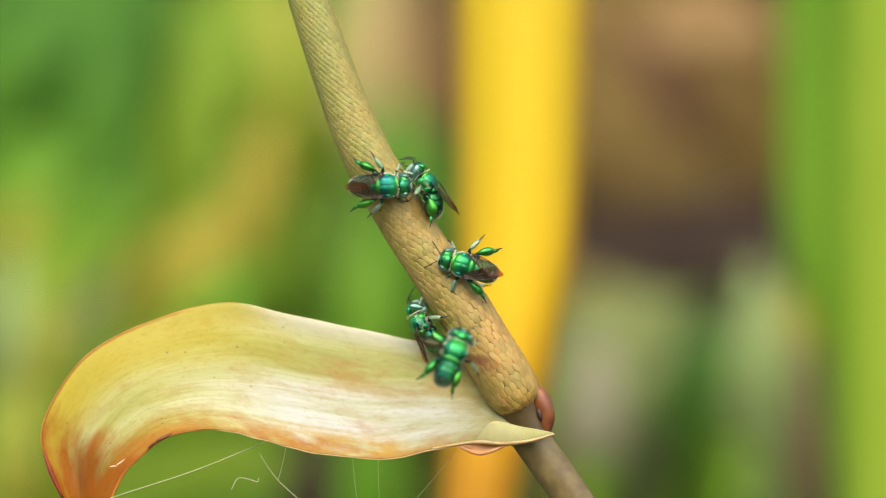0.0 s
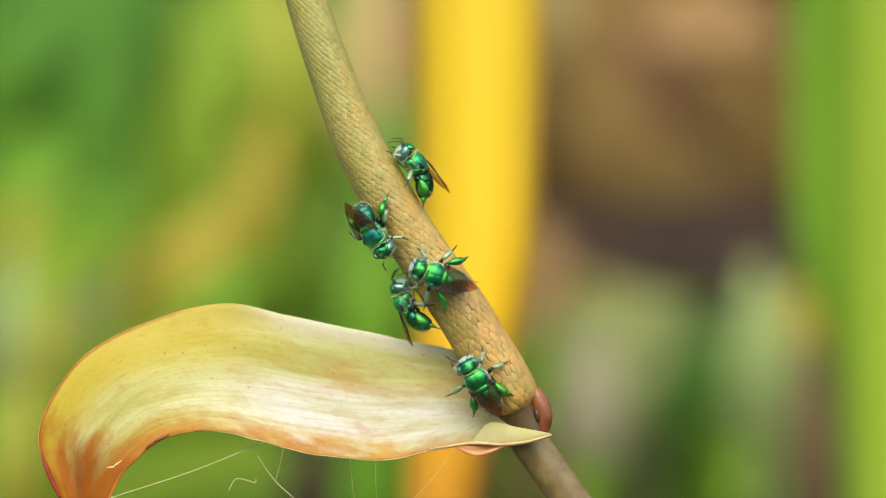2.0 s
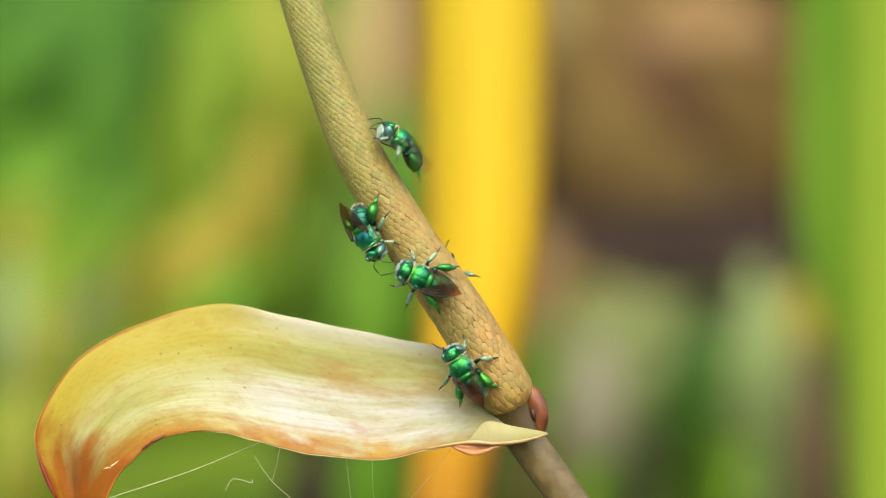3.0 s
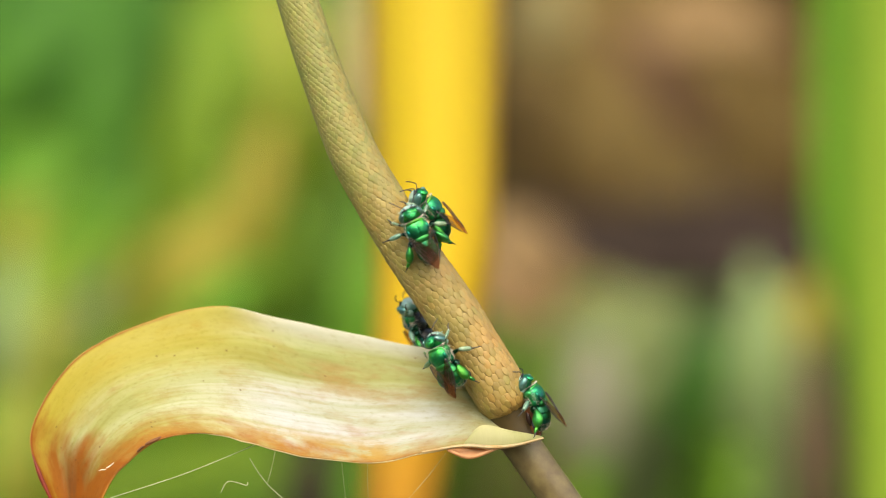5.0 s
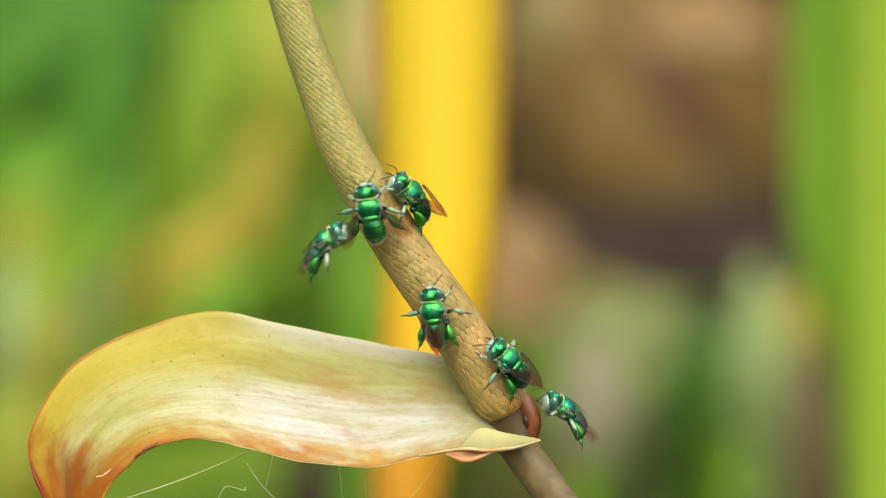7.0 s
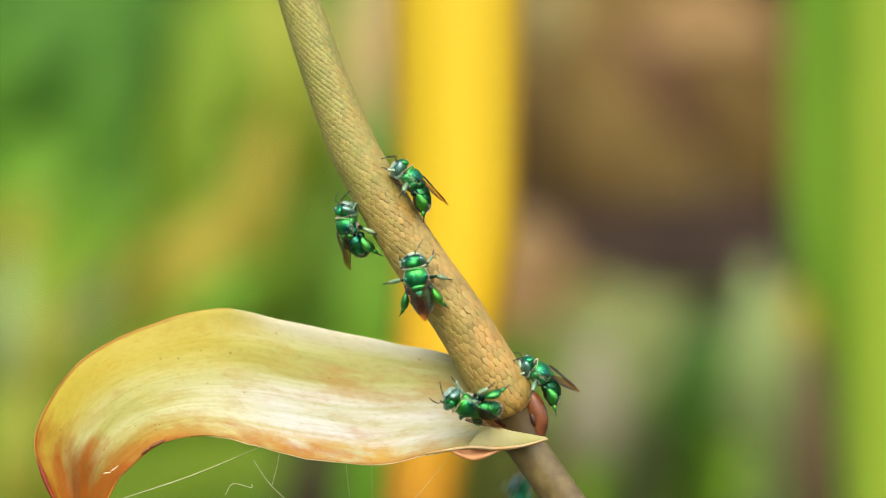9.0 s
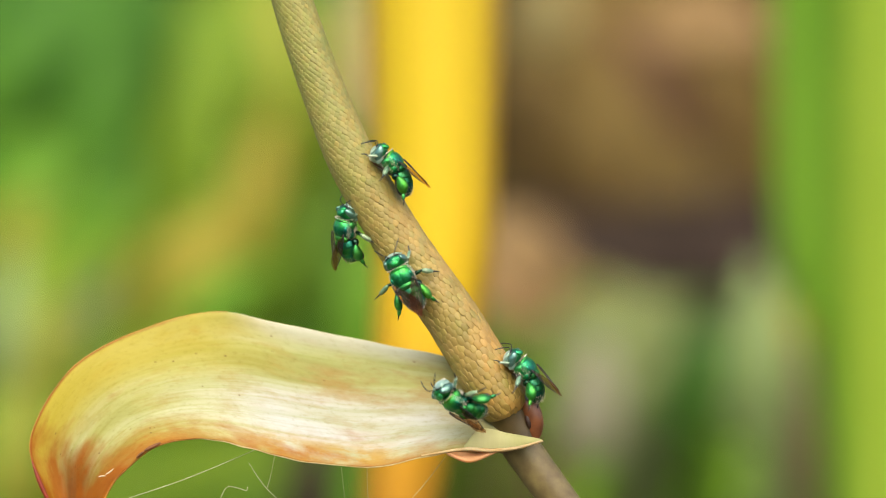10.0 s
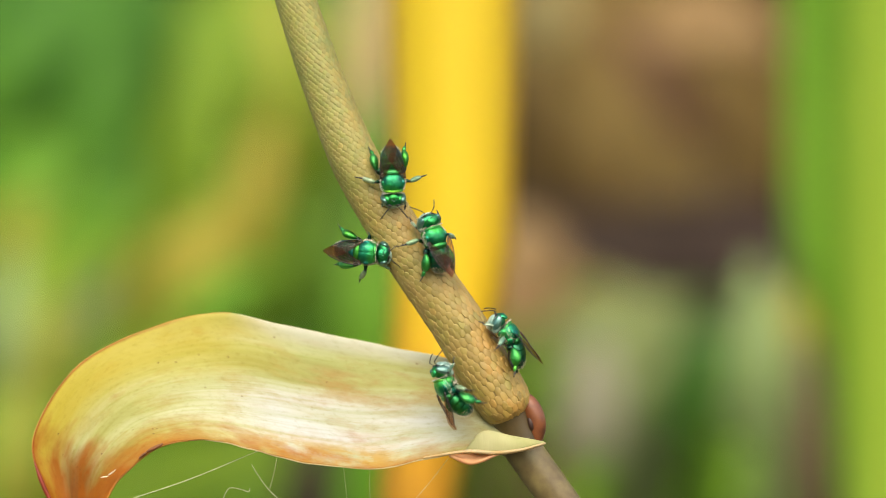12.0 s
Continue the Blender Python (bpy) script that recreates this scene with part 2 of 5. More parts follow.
    late.inputs[1].default_value, late.inputs[2].default_value, late.inputs[4].default_value = 0.76, 0.95, 0.75
    nt.links.new(sep.outputs["X"], late.inputs[0])
    both = nt.nodes.new("ShaderNodeMath")
    nt.links.new(edge.outputs[0], both.inputs[0])
    nt.links.new(late.outputs[0], both.inputs[1])
    nt.links.new(both.outputs[0], ad.inputs[2])
    rust = node(nt, "ShaderNodeMapRange")
    rust.inputs[1].default_value, rust.inputs[2].default_value, rust.inputs[4].default_value = 0.98, 1.5, 0.9
    nt.links.new(ad.outputs[0], rust.inputs[0])
    c = mix_of(nt, "MIX", rust.outputs[0], c, (0.36, 0.1, 0.008))
    # a thin rusty line on the outer margin
    line = times(band("X", (0.5, 0.0), (0.64, 0.9), (1.0, 1.0)), band("Y", (0.0, 1.0), (0.008, 0.8), (0.022, 0.0)))
    c = mix_of(nt, "MIX", line, c, (0.3, 0.075, 0.008))
    c = mix_of(nt, "MULTIPLY", 1.0, c, (0.965, 0.99, 0.93))
    # fine grain
    grain = node(nt, "ShaderNodeTexNoise", Scale=1.0, Detail=4, Roughness=0.7)
    mp6 = nt.nodes.new("ShaderNodeMapping")
    mp6.inputs["Scale"].default_value = (70, 34, 1)
    nt.links.new(uv.outputs[0], mp6.inputs[0])
    nt.links.new(mp6.outputs[0], grain.inputs["Vector"])
    gr = ramp_of(nt, grain.outputs[0], ((0.3, (0.86, 0.84, 0.74)), (0.46, (1, 1, 1)), (0.7, (1.04, 1.04, 1.05))))
    c = mix_of(nt, "MULTIPLY", 1.0, c, gr.outputs[0])
    # dark specks
    vo = node(nt, "ShaderNodeTexVoronoi", Scale=9.0)
    mp3 = nt.nodes.new("ShaderNodeMapping")
    mp3.inputs["Scale"].default_value = (3.2, 1, 1)
    nt.links.new(uv.outputs[0], mp3.inputs[0])
    nt.links.new(mp3.outputs[0], vo.inputs["Vector"])
    sp = nt.nodes.new("ShaderNodeMapRange")
    sp.inputs[1].default_value, sp.inputs[2].default_value, sp.inputs[3].default_value, sp.inputs[4].default_value = 0.03, 0.075, 0.8, 0.0
    nt.links.new(vo.outputs["Distance"], sp.inputs[0])
    c = mix_of(nt, "MIX", sp.outputs[0], c, (0.14, 0.07, 0.02))
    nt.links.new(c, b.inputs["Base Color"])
    b.inputs["Roughness"].default_value = 0.6
    b.inputs["Specular IOR Level"].default_value = 0.25
    bump_to(nt, b, streak.outputs[0], 0.08, 0.0004)
    see_through(nt, b, c, 0.32)
    return m


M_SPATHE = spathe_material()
M_FLAP = leaf_material("spathe_lobe_skin", (0.38, 0.4, 0.13), (0.62, 0.6, 0.34), 60, 0.45)


def yellow_material():
    m, nt, b = material("yellow_leaf_skin")
    pos = nt.nodes.new("ShaderNodeNewGeometry")
    sep = nt.nodes.new("ShaderNodeSeparateXYZ")
    nt.links.new(pos.outputs["Position"], sep.inputs[0])
    hi = node(nt, "ShaderNodeMapRange")
    hi.inputs[1].default_value, hi.inputs[2].default_value = EYE_Z - 0.075, EYE_Z + 0.03
    nt.links.new(sep.outputs["Z"], hi.inputs[0])
    along = ramp_of(nt, hi.outputs[0], ((0.0, (0.5, 0.22, 0.015)), (0.35, (0.7, 0.38, 0.018)), (0.6, (0.75, 0.5, 0.014)), (1.0, (0.68, 0.5, 0.012))))
    nz = noise_of(nt, 26, 4, (1, 1, 0.05))
    vary = ramp_of(nt, nz.outputs[0], ((0.3, (0.88, 0.84, 0.8)), (0.7, (1.05, 1.06, 1.1))))
    c = mix_of(nt, "MULTIPLY", 1.0, along.outputs[0], vary.outputs[0])
    # margins turning orange
    uv = nt.nodes.new("ShaderNodeUVMap")
    uv.uv_map = "blade"
    across = nt.nodes.new("ShaderNodeSeparateXYZ")
    nt.links.new(uv.outputs[0], across.inputs[0])
    rim = ramp_of(nt, across.outputs["Y"], ((0.0, (0.75, 0.75, 0.75)), (0.16, (0, 0, 0)), (0.84, (0, 0, 0)), (1.0, (0.75, 0.75, 0.75))))
    c = mix_of(nt, "MIX", rim.outputs[0], c, (0.56, 0.27, 0.02))
    nt.links.new(c, b.inputs["Base Color"])
    b.inputs["Roughness"].default_value = 0.55
    bump_to(nt, b, nz.outputs[0], 0.3, 0.001)
    see_through(nt, b, c, 0.25)
    return m


M_YELLOW = yellow_material()
M_LIMELEAF = leaf_material("lime_leaf_skin", (0.24, 0.4, 0.03), (0.38, 0.52, 0.06), 12)
M_MIDLEAF = leaf_material("green_leaf_skin", (0.12, 0.28, 0.02), (0.24, 0.42, 0.035), 12)
M_DEEPLEAF = leaf_material("deep_green_leaf_skin", (0.02, 0.1, 0.007), (0.055, 0.195, 0.015), 12)
M_FERN = leaf_material("dull_green_leaf_skin", (0.05, 0.16, 0.02), (0.12, 0.26, 0.03), 12)
M_FRESH = leaf_material("fresh_leaf_skin", (0.05, 0.18, 0.016), (0.095, 0.26, 0.026), 9)
M_YELGREEN = leaf_material("yellow_green_leaf_skin", (0.15, 0.27, 0.018), (0.22, 0.34, 0.03), 9)
M_ASH = leaf_material("ashen_leaf_skin", (0.25, 0.23, 0.16), (0.36, 0.34, 0.25), 12, 0.3, 0.8)
M_REDDRY = leaf_material("reddish_dry_leaf_skin", (0.07, 0.034, 0.018), (0.12, 0.06, 0.032), 12, 0.1, 0.8)
M_STRAP = leaf_material("strap_leaf_skin", (0.15, 0.36, 0.025), (0.24, 0.47, 0.042), 30)
M_STRAW = leaf_material("straw_leaf_skin", (0.3, 0.24, 0.1), (0.4, 0.33, 0.16), 12, 0.25, 0.8)
# near-black, for a dark brown leaf and for painted shade under the trunk head
M_DEADSHADE = leaf_material("dead_leaf_skin", (0.016, 0.01, 0.008), (0.045, 0.028, 0.02), 12, 0.05, 0.9)
M_DUSK = leaf_material("dusky_leaf_skin", (0.04, 0.085, 0.03), (0.09, 0.13, 0.055), 12)
M_BRIGHT = leaf_material("bright_leaf_skin", (0.11, 0.3, 0.022), (0.17, 0.37, 0.034), 12)
M_MUTED = leaf_material("muted_leaf_skin", (0.13, 0.18, 0.058), (0.22, 0.265, 0.1), 12)
M_OLIVE = leaf_material("olive_leaf_skin", (0.27, 0.31, 0.04), (0.4, 0.42, 0.07), 12)
M_GOLD = leaf_material("gold_leaf_skin", (0.36, 0.28, 0.035), (0.46, 0.38, 0.06), 12)
M_PALELEAF = leaf_material("pale_leaf_skin", (0.27, 0.37, 0.14), (0.43, 0.54, 0.25), 12)
M_DRYLEAF = leaf_material("dry_leaf_skin", (0.07, 0.045, 0.025), (0.15, 0.1, 0.05), 12, 0.2, 0.7)
M_DRYTAN = leaf_material("dry_tan_leaf_skin", (0.22, 0.14, 0.06), (0.34, 0.22, 0.11), 12, 0.25, 0.85)


def bark_material(name, dark, light, lean):
    m, nt, b = material(name)
    tc = nt.nodes.new("ShaderNodeTexCoord")
    mp = nt.nodes.new("ShaderNodeMapping")
    mp.inputs["Rotation"].default_value = (0, lean, 0)
    grow = nt.nodes.new("ShaderNodeMapping")
    grow.inputs["Scale"].default_value = (1, 1, 0.2)
    nt.links.new(mp.outputs[0], grow.inputs[0])
    nz = node(nt, "ShaderNodeTexNoise", Scale=17, Detail=7, Roughness=0.62)
    big = node(nt, "ShaderNodeTexNoise", Scale=8, Detail=3)
    nt.links.new(tc.outputs["Object"], mp.inputs[0])
    nt.links.new(grow.outputs[0], nz.inputs["Vector"])
    nt.links.new(tc.outputs["Object"], big.inputs["Vector"])
    r = ramp_of(nt, nz.outputs[0], ((0.36, dark), (0.64, light)))
    tone = ramp_of(nt, big.outputs[0], ((0.36, (0.55, 0.4, 0.36)), (0.5, (0.95, 0.95, 0.85)), (0.66, (1.5, 1.45, 1.3))))
    nt.links.new(mix_of(nt, "MULTIPLY", 1.0, r.outputs[0], tone.outputs[0]), b.inputs["Base Color"])
    b.inputs["Roughness"].default_value = 0.95
    b.inputs["Specular IOR Level"].default_value = 0.05
    bump_to(nt, b, nz.outputs[0], 0.8, 0.01)
    return m


M_BARK = bark_material("bark", (0.055, 0.034, 0.013), (0.185, 0.13, 0.052), 0.7)
M_TANBARK = bark_material("tan_bark", (0.09, 0.07, 0.04), (0.22, 0.17, 0.1), 0.2)
M_SOIL = plain("soil", (0.05, 0.04, 0.02), (0.12, 0.1, 0.05), 3.0, 0.95, 0, 0.8, 0.02)


# ---- building helpers ----
def mesh_of(name, bm, mat, smooth_faces=True):
    me = bpy.data.meshes.new(name)
    for f in bm.faces:
        f.smooth = smooth_faces
    bm.to_mesh(me)
    bm.free()
    me.materials.append(mat)
    return me


def part(name, bm, mat, parent, label="", smooth_faces=True):
    ob = new(name, mesh_of(name, bm, mat, smooth_faces))
    ob.parent = parent
    return tagged(ob, label)


def tube(bm, points, radii, sides=12, caps=True):
    """A round tube with a radius at each point."""
    pts = [Vector(p) for p in points]
    rings, side = [], None
    for i, p in enumerate(pts):
        way = (pts[min(i + 1, len(pts) - 1)] - pts[max(i - 1, 0)]).normalized()
        if side is None:
            side = way.orthogonal().normalized()
        side = (side - way * side.dot(way)).normalized()
        up = way.cross(side)
        r = float(radii[i] if isinstance(radii, (list, tuple)) else radii)
        rings.append([bm.verts.new(p + r * (math.cos(a) * side + math.sin(a) * up))
                      for a in (2 * math.pi * k / sides for k in range(sides))])
    for a, b in zip(rings, rings[1:]):
        for k in range(sides):
            bm.faces.new((a[k], a[(k + 1) % sides], b[(k + 1) % sides], b[k]))
    if caps:
        bm.faces.new(rings[0][::-1])
        bm.faces.new(rings[-1])
    return bm


def ball(bm, centre, radii, turn=(0, 0, 0), u=18, v=12):
    m = pose(*centre, *turn) @ Matrix.Diagonal((*radii, 1))
    bmesh.ops.create_uvsphere(bm, u_segments=u, v_segments=v, radius=1.0, matrix=m)
    return bm


def sheet(bm, rows, uv=None):
    """A grid of faces from rows of points."""
    vs = [[bm.verts.new(p) for p in row] for row in rows]
    layer = bm.loops.layers.uv.new(uv) if uv else None
    n, m = len(vs) - 1, len(vs[0]) - 1
    for i in range(n):
        for j in range(m):
            f = bm.faces.new((vs[i][j], vs[i + 1][j], vs[i + 1][j + 1], vs[i][j + 1]))
            if layer:
                for loop, (a, c) in zip(f.loops, ((i, j), (i + 1, j), (i + 1, j + 1), (i, j + 1))):
                    loop[layer].uv = (a / n, c / m)
    return bm


def thicken(ob, t):
    s = ob.modifiers.new("thickness", "SOLIDIFY")
    s.thickness, s.offset = t, 0.0
    return ob


# ---- ground and far planting ----
def build_ground():
    bm = bmesh.new()
    n = 40
    rows = []
    for i in range(n + 1):
        a = (i / n * 2 - 1)
        row = []
        for j in range(n + 1):
            b = (j / n * 2 - 1)
            x, y = 400 * a * abs(a) ** 2, 400 * b * abs(b) ** 2
            row.append((x, y, 0.02 * noise.noise((x * 2, y * 2, 0)) - 0.02))
        rows.append(row)
    sheet(bm, rows)
    tagged(new("ground", mesh_of("ground", bm, M_SOIL)), "dark brown garden soil under the planting", "ground", kind="structure")


build_ground()


def build_background():
    d = 0.16
    yellow = new("yellow_leaf")
    foot = Vector((at(700, 0, d).x, d, -0.03))
    yellow.matrix_world = Matrix.Translation(foot)
    rows, line = [], []
    for i in range(121):
        down = 6900 - i * 78
        mid = float(np.interp(down, (-2600, 0, 450, 650, 850, 1400, 6900), (880, 861, 857, 832, 794, 740, 700)))
        wide = float(np.interp(down, (-2600, 0, 420, 650, 850, 1400, 6900), (190, 234, 210, 176, 136, 100, 60)))
        rows.append([at(mid + wide * v / 2, down, d) + Vector((0, 0.012 * v * v, 0)) - foot for v in np.linspace(-1, 1, 9)])
        line.append(rows[-1][4] + Vector((0, 0.003, 0)))
    rows, line = [r for r in rows if r[4].z > -0.03], [p for p in line if p.z > -0.03]
    thicken(part("blade", sheet(bmesh.new(), rows, "blade"), M_YELLOW, yellow), 0.0015)
    part("midrib", tube(bmesh.new(), line, 0.002, 8), M_YELLOW, yellow)
    tagged(yellow, "tall bright yellow strap leaf turning orange below", "leaf")
    def tall(depth, foot_x, downs, lefts, rights, mat, label):
        """A strap leaf from the soil, by its two margins in plan units."""
        leaf = new("green_leaf")
        foot = Vector((at(foot_x, 0, depth).x, depth, -0.03))
        leaf.matrix_world = Matrix.Translation(foot)
        rows = []
        for down in np.linspace(4600, -2600, 91):
            a, b = (float(np.interp(down, downs, side)) for side in (lefts, rights))
            p, q = at(a, down, depth), at(b, down, depth)
            if p.z > -0.03:
                rows.append([p.lerp(q, v) + Vector((0, 0.007 * (2 * v - 1) ** 2 - 0.0012 * math.sin(14 * v), 0)) - foot for v in np.linspace(0, 1, 11)])
        thicken(part("blade", sheet(bmesh.new(), rows), mat, leaf), 0.0012)
        part("midrib", tube(bmesh.new(), [r[5] + Vector((0, 0.003, 0)) for r in rows], 0.004, 8), mat, leaf)
        return tagged(leaf, label, "leaf", "tall leaves")

    right = tall(0.5, 1545, (-2600, 0, 420, 520, 610, 900, 4600), (1450, 1396, 1397, 1425, 1468, 1488, 1505), (1500, 1560, 1562, 1565, 1570, 1575, 1580), M_STRAP,
                 "tall light green strap leaf narrowing to its foot")
    right2 = tall(0.44, 1600, (-2600, 0, 500, 900, 4600), (1560, 1506, 1503, 1512, 1560), (1640, 1690, 1695, 1690, 1640), M_LIMELEAF,
                  "tall fresh green strap leaf growing from the soil")
    return yellow, right, right2


YELLOW, RIGHT, RIGHT2 = build_background()


def build_trunk():
    d = 1.25
    thing = new("palm_trunk")
    cx = at(1160, 0, d).x
    thing.matrix_world = Matrix.Translation((cx, d + 0.1, 0))
    line = [Vector((0.0, 0, z)) for z in np.linspace(-0.05, 3.0, 50)]
    rad = [0.062 + 0.006 * noise.noise((0, 0, 8 * p.z)) for p in line]
    part("trunk", tube(bmesh.new(), line, rad, 24), M_TANBARK, thing)
    # old leaf bases clothe it above in a swollen, overhanging head
    edge = at(0, 505, d).z
    for i in range(7):
        a0 = -math.pi / 2 + (i - 3) * 0.52
        rows = []
        for s in np.linspace(0, 1, 30) ** 1.8:
            z = edge + 0.014 * math.sin(i * 2.1) + s * 0.9
            f = max(0.0, 1 - s * 0.9 / 0.185)
            r = 0.075 + 0.078 * math.sqrt(1 - f * f) + 0.005 * (i % 2) + 0.006 * math.sin(9 * s + i)
            rows.append([Vector((r * math.cos(a0 + q), r * math.sin(a0 + q), z + 0.02 * (q / 0.4) ** 2)) for q in np.linspace(-0.42, 0.42, 10)])
        thicken(part("leaf_base", sheet(bmesh.new(), rows), M_BARK, thing), 0.01)
    tagged(thing, "brown palm trunk clothed in old dry leaf bases", "trunk")


build_trunk()


def broad_leaf(x, y, depth, long, wide, lean, mat, word):
    """A broad leaf on a stalk from the soil; lean: degrees from upright."""
    k = U * (1 + depth / DIST)
    c = at(x, y, depth)
    way = Vector((math.sin(radians(lean)), random.uniform(-0.3, 0.3), math.cos(radians(lean)))).normalized()
    foot = Vector((c.x + random.uniform(-0.1, 0.1), depth + 0.15, -0.03))
    thing = new("broad_leaf")
    thing.matrix_world = Matrix.Translation(foot)
    base, tip = c - way * long * k / 2 - foot, c + way * long * k / 2 - foot
    face = Vector((random.uniform(-0.35, 0.35), -1, random.uniform(0.1, 0.6)))
    side = way.cross(face).normalized()
    out = side.cross(way).normalized()
    rows = []
    for i in range(19):
        s = i / 18
        w = wide * k * max(0.02, math.sin(math.pi * (0.06 + 0.94 * s) ** 0.8)) ** 0.8
        p = base.lerp(tip, s) - out * 0.12 * long * k * (2 * s - 1) ** 2
        rows.append([p + side * w * (j / 8 - 0.5) + out * (0.16 * w * abs(j / 4 - 1) + 0.02 * w * math.sin(7 * s * j)) for j in range(9)])
    thicken(part("blade", sheet(bmesh.new(), rows), mat, thing), 0.0012)
    line = [r[4] - out * 0.003 for r in rows]
    part("midrib", tube(bmesh.new(), line, [0.004 * (1.1 - i / 18) for i in range(19)], 8), mat, thing)
    bend = (line[0] - way * 0.15)
    stalk = smooth([Vector((0, 0, 0)), Vector((bend.x * 0.5, 0.03, bend.z * 0.5)), line[0]], 24)
    dry = mat in (M_DEADSHADE, M_REDDRY, M_DRYTAN, M_DRYLEAF, M_STRAW)
    part("stalk", tube(bmesh.new(), stalk, 0.0025 if dry else 0.005, 8), M_DRYLEAF if dry else M_MIDLEAF, thing)
    tagged(thing, word + " broad leaf on a stalk from the soil", "leaf", "planting")


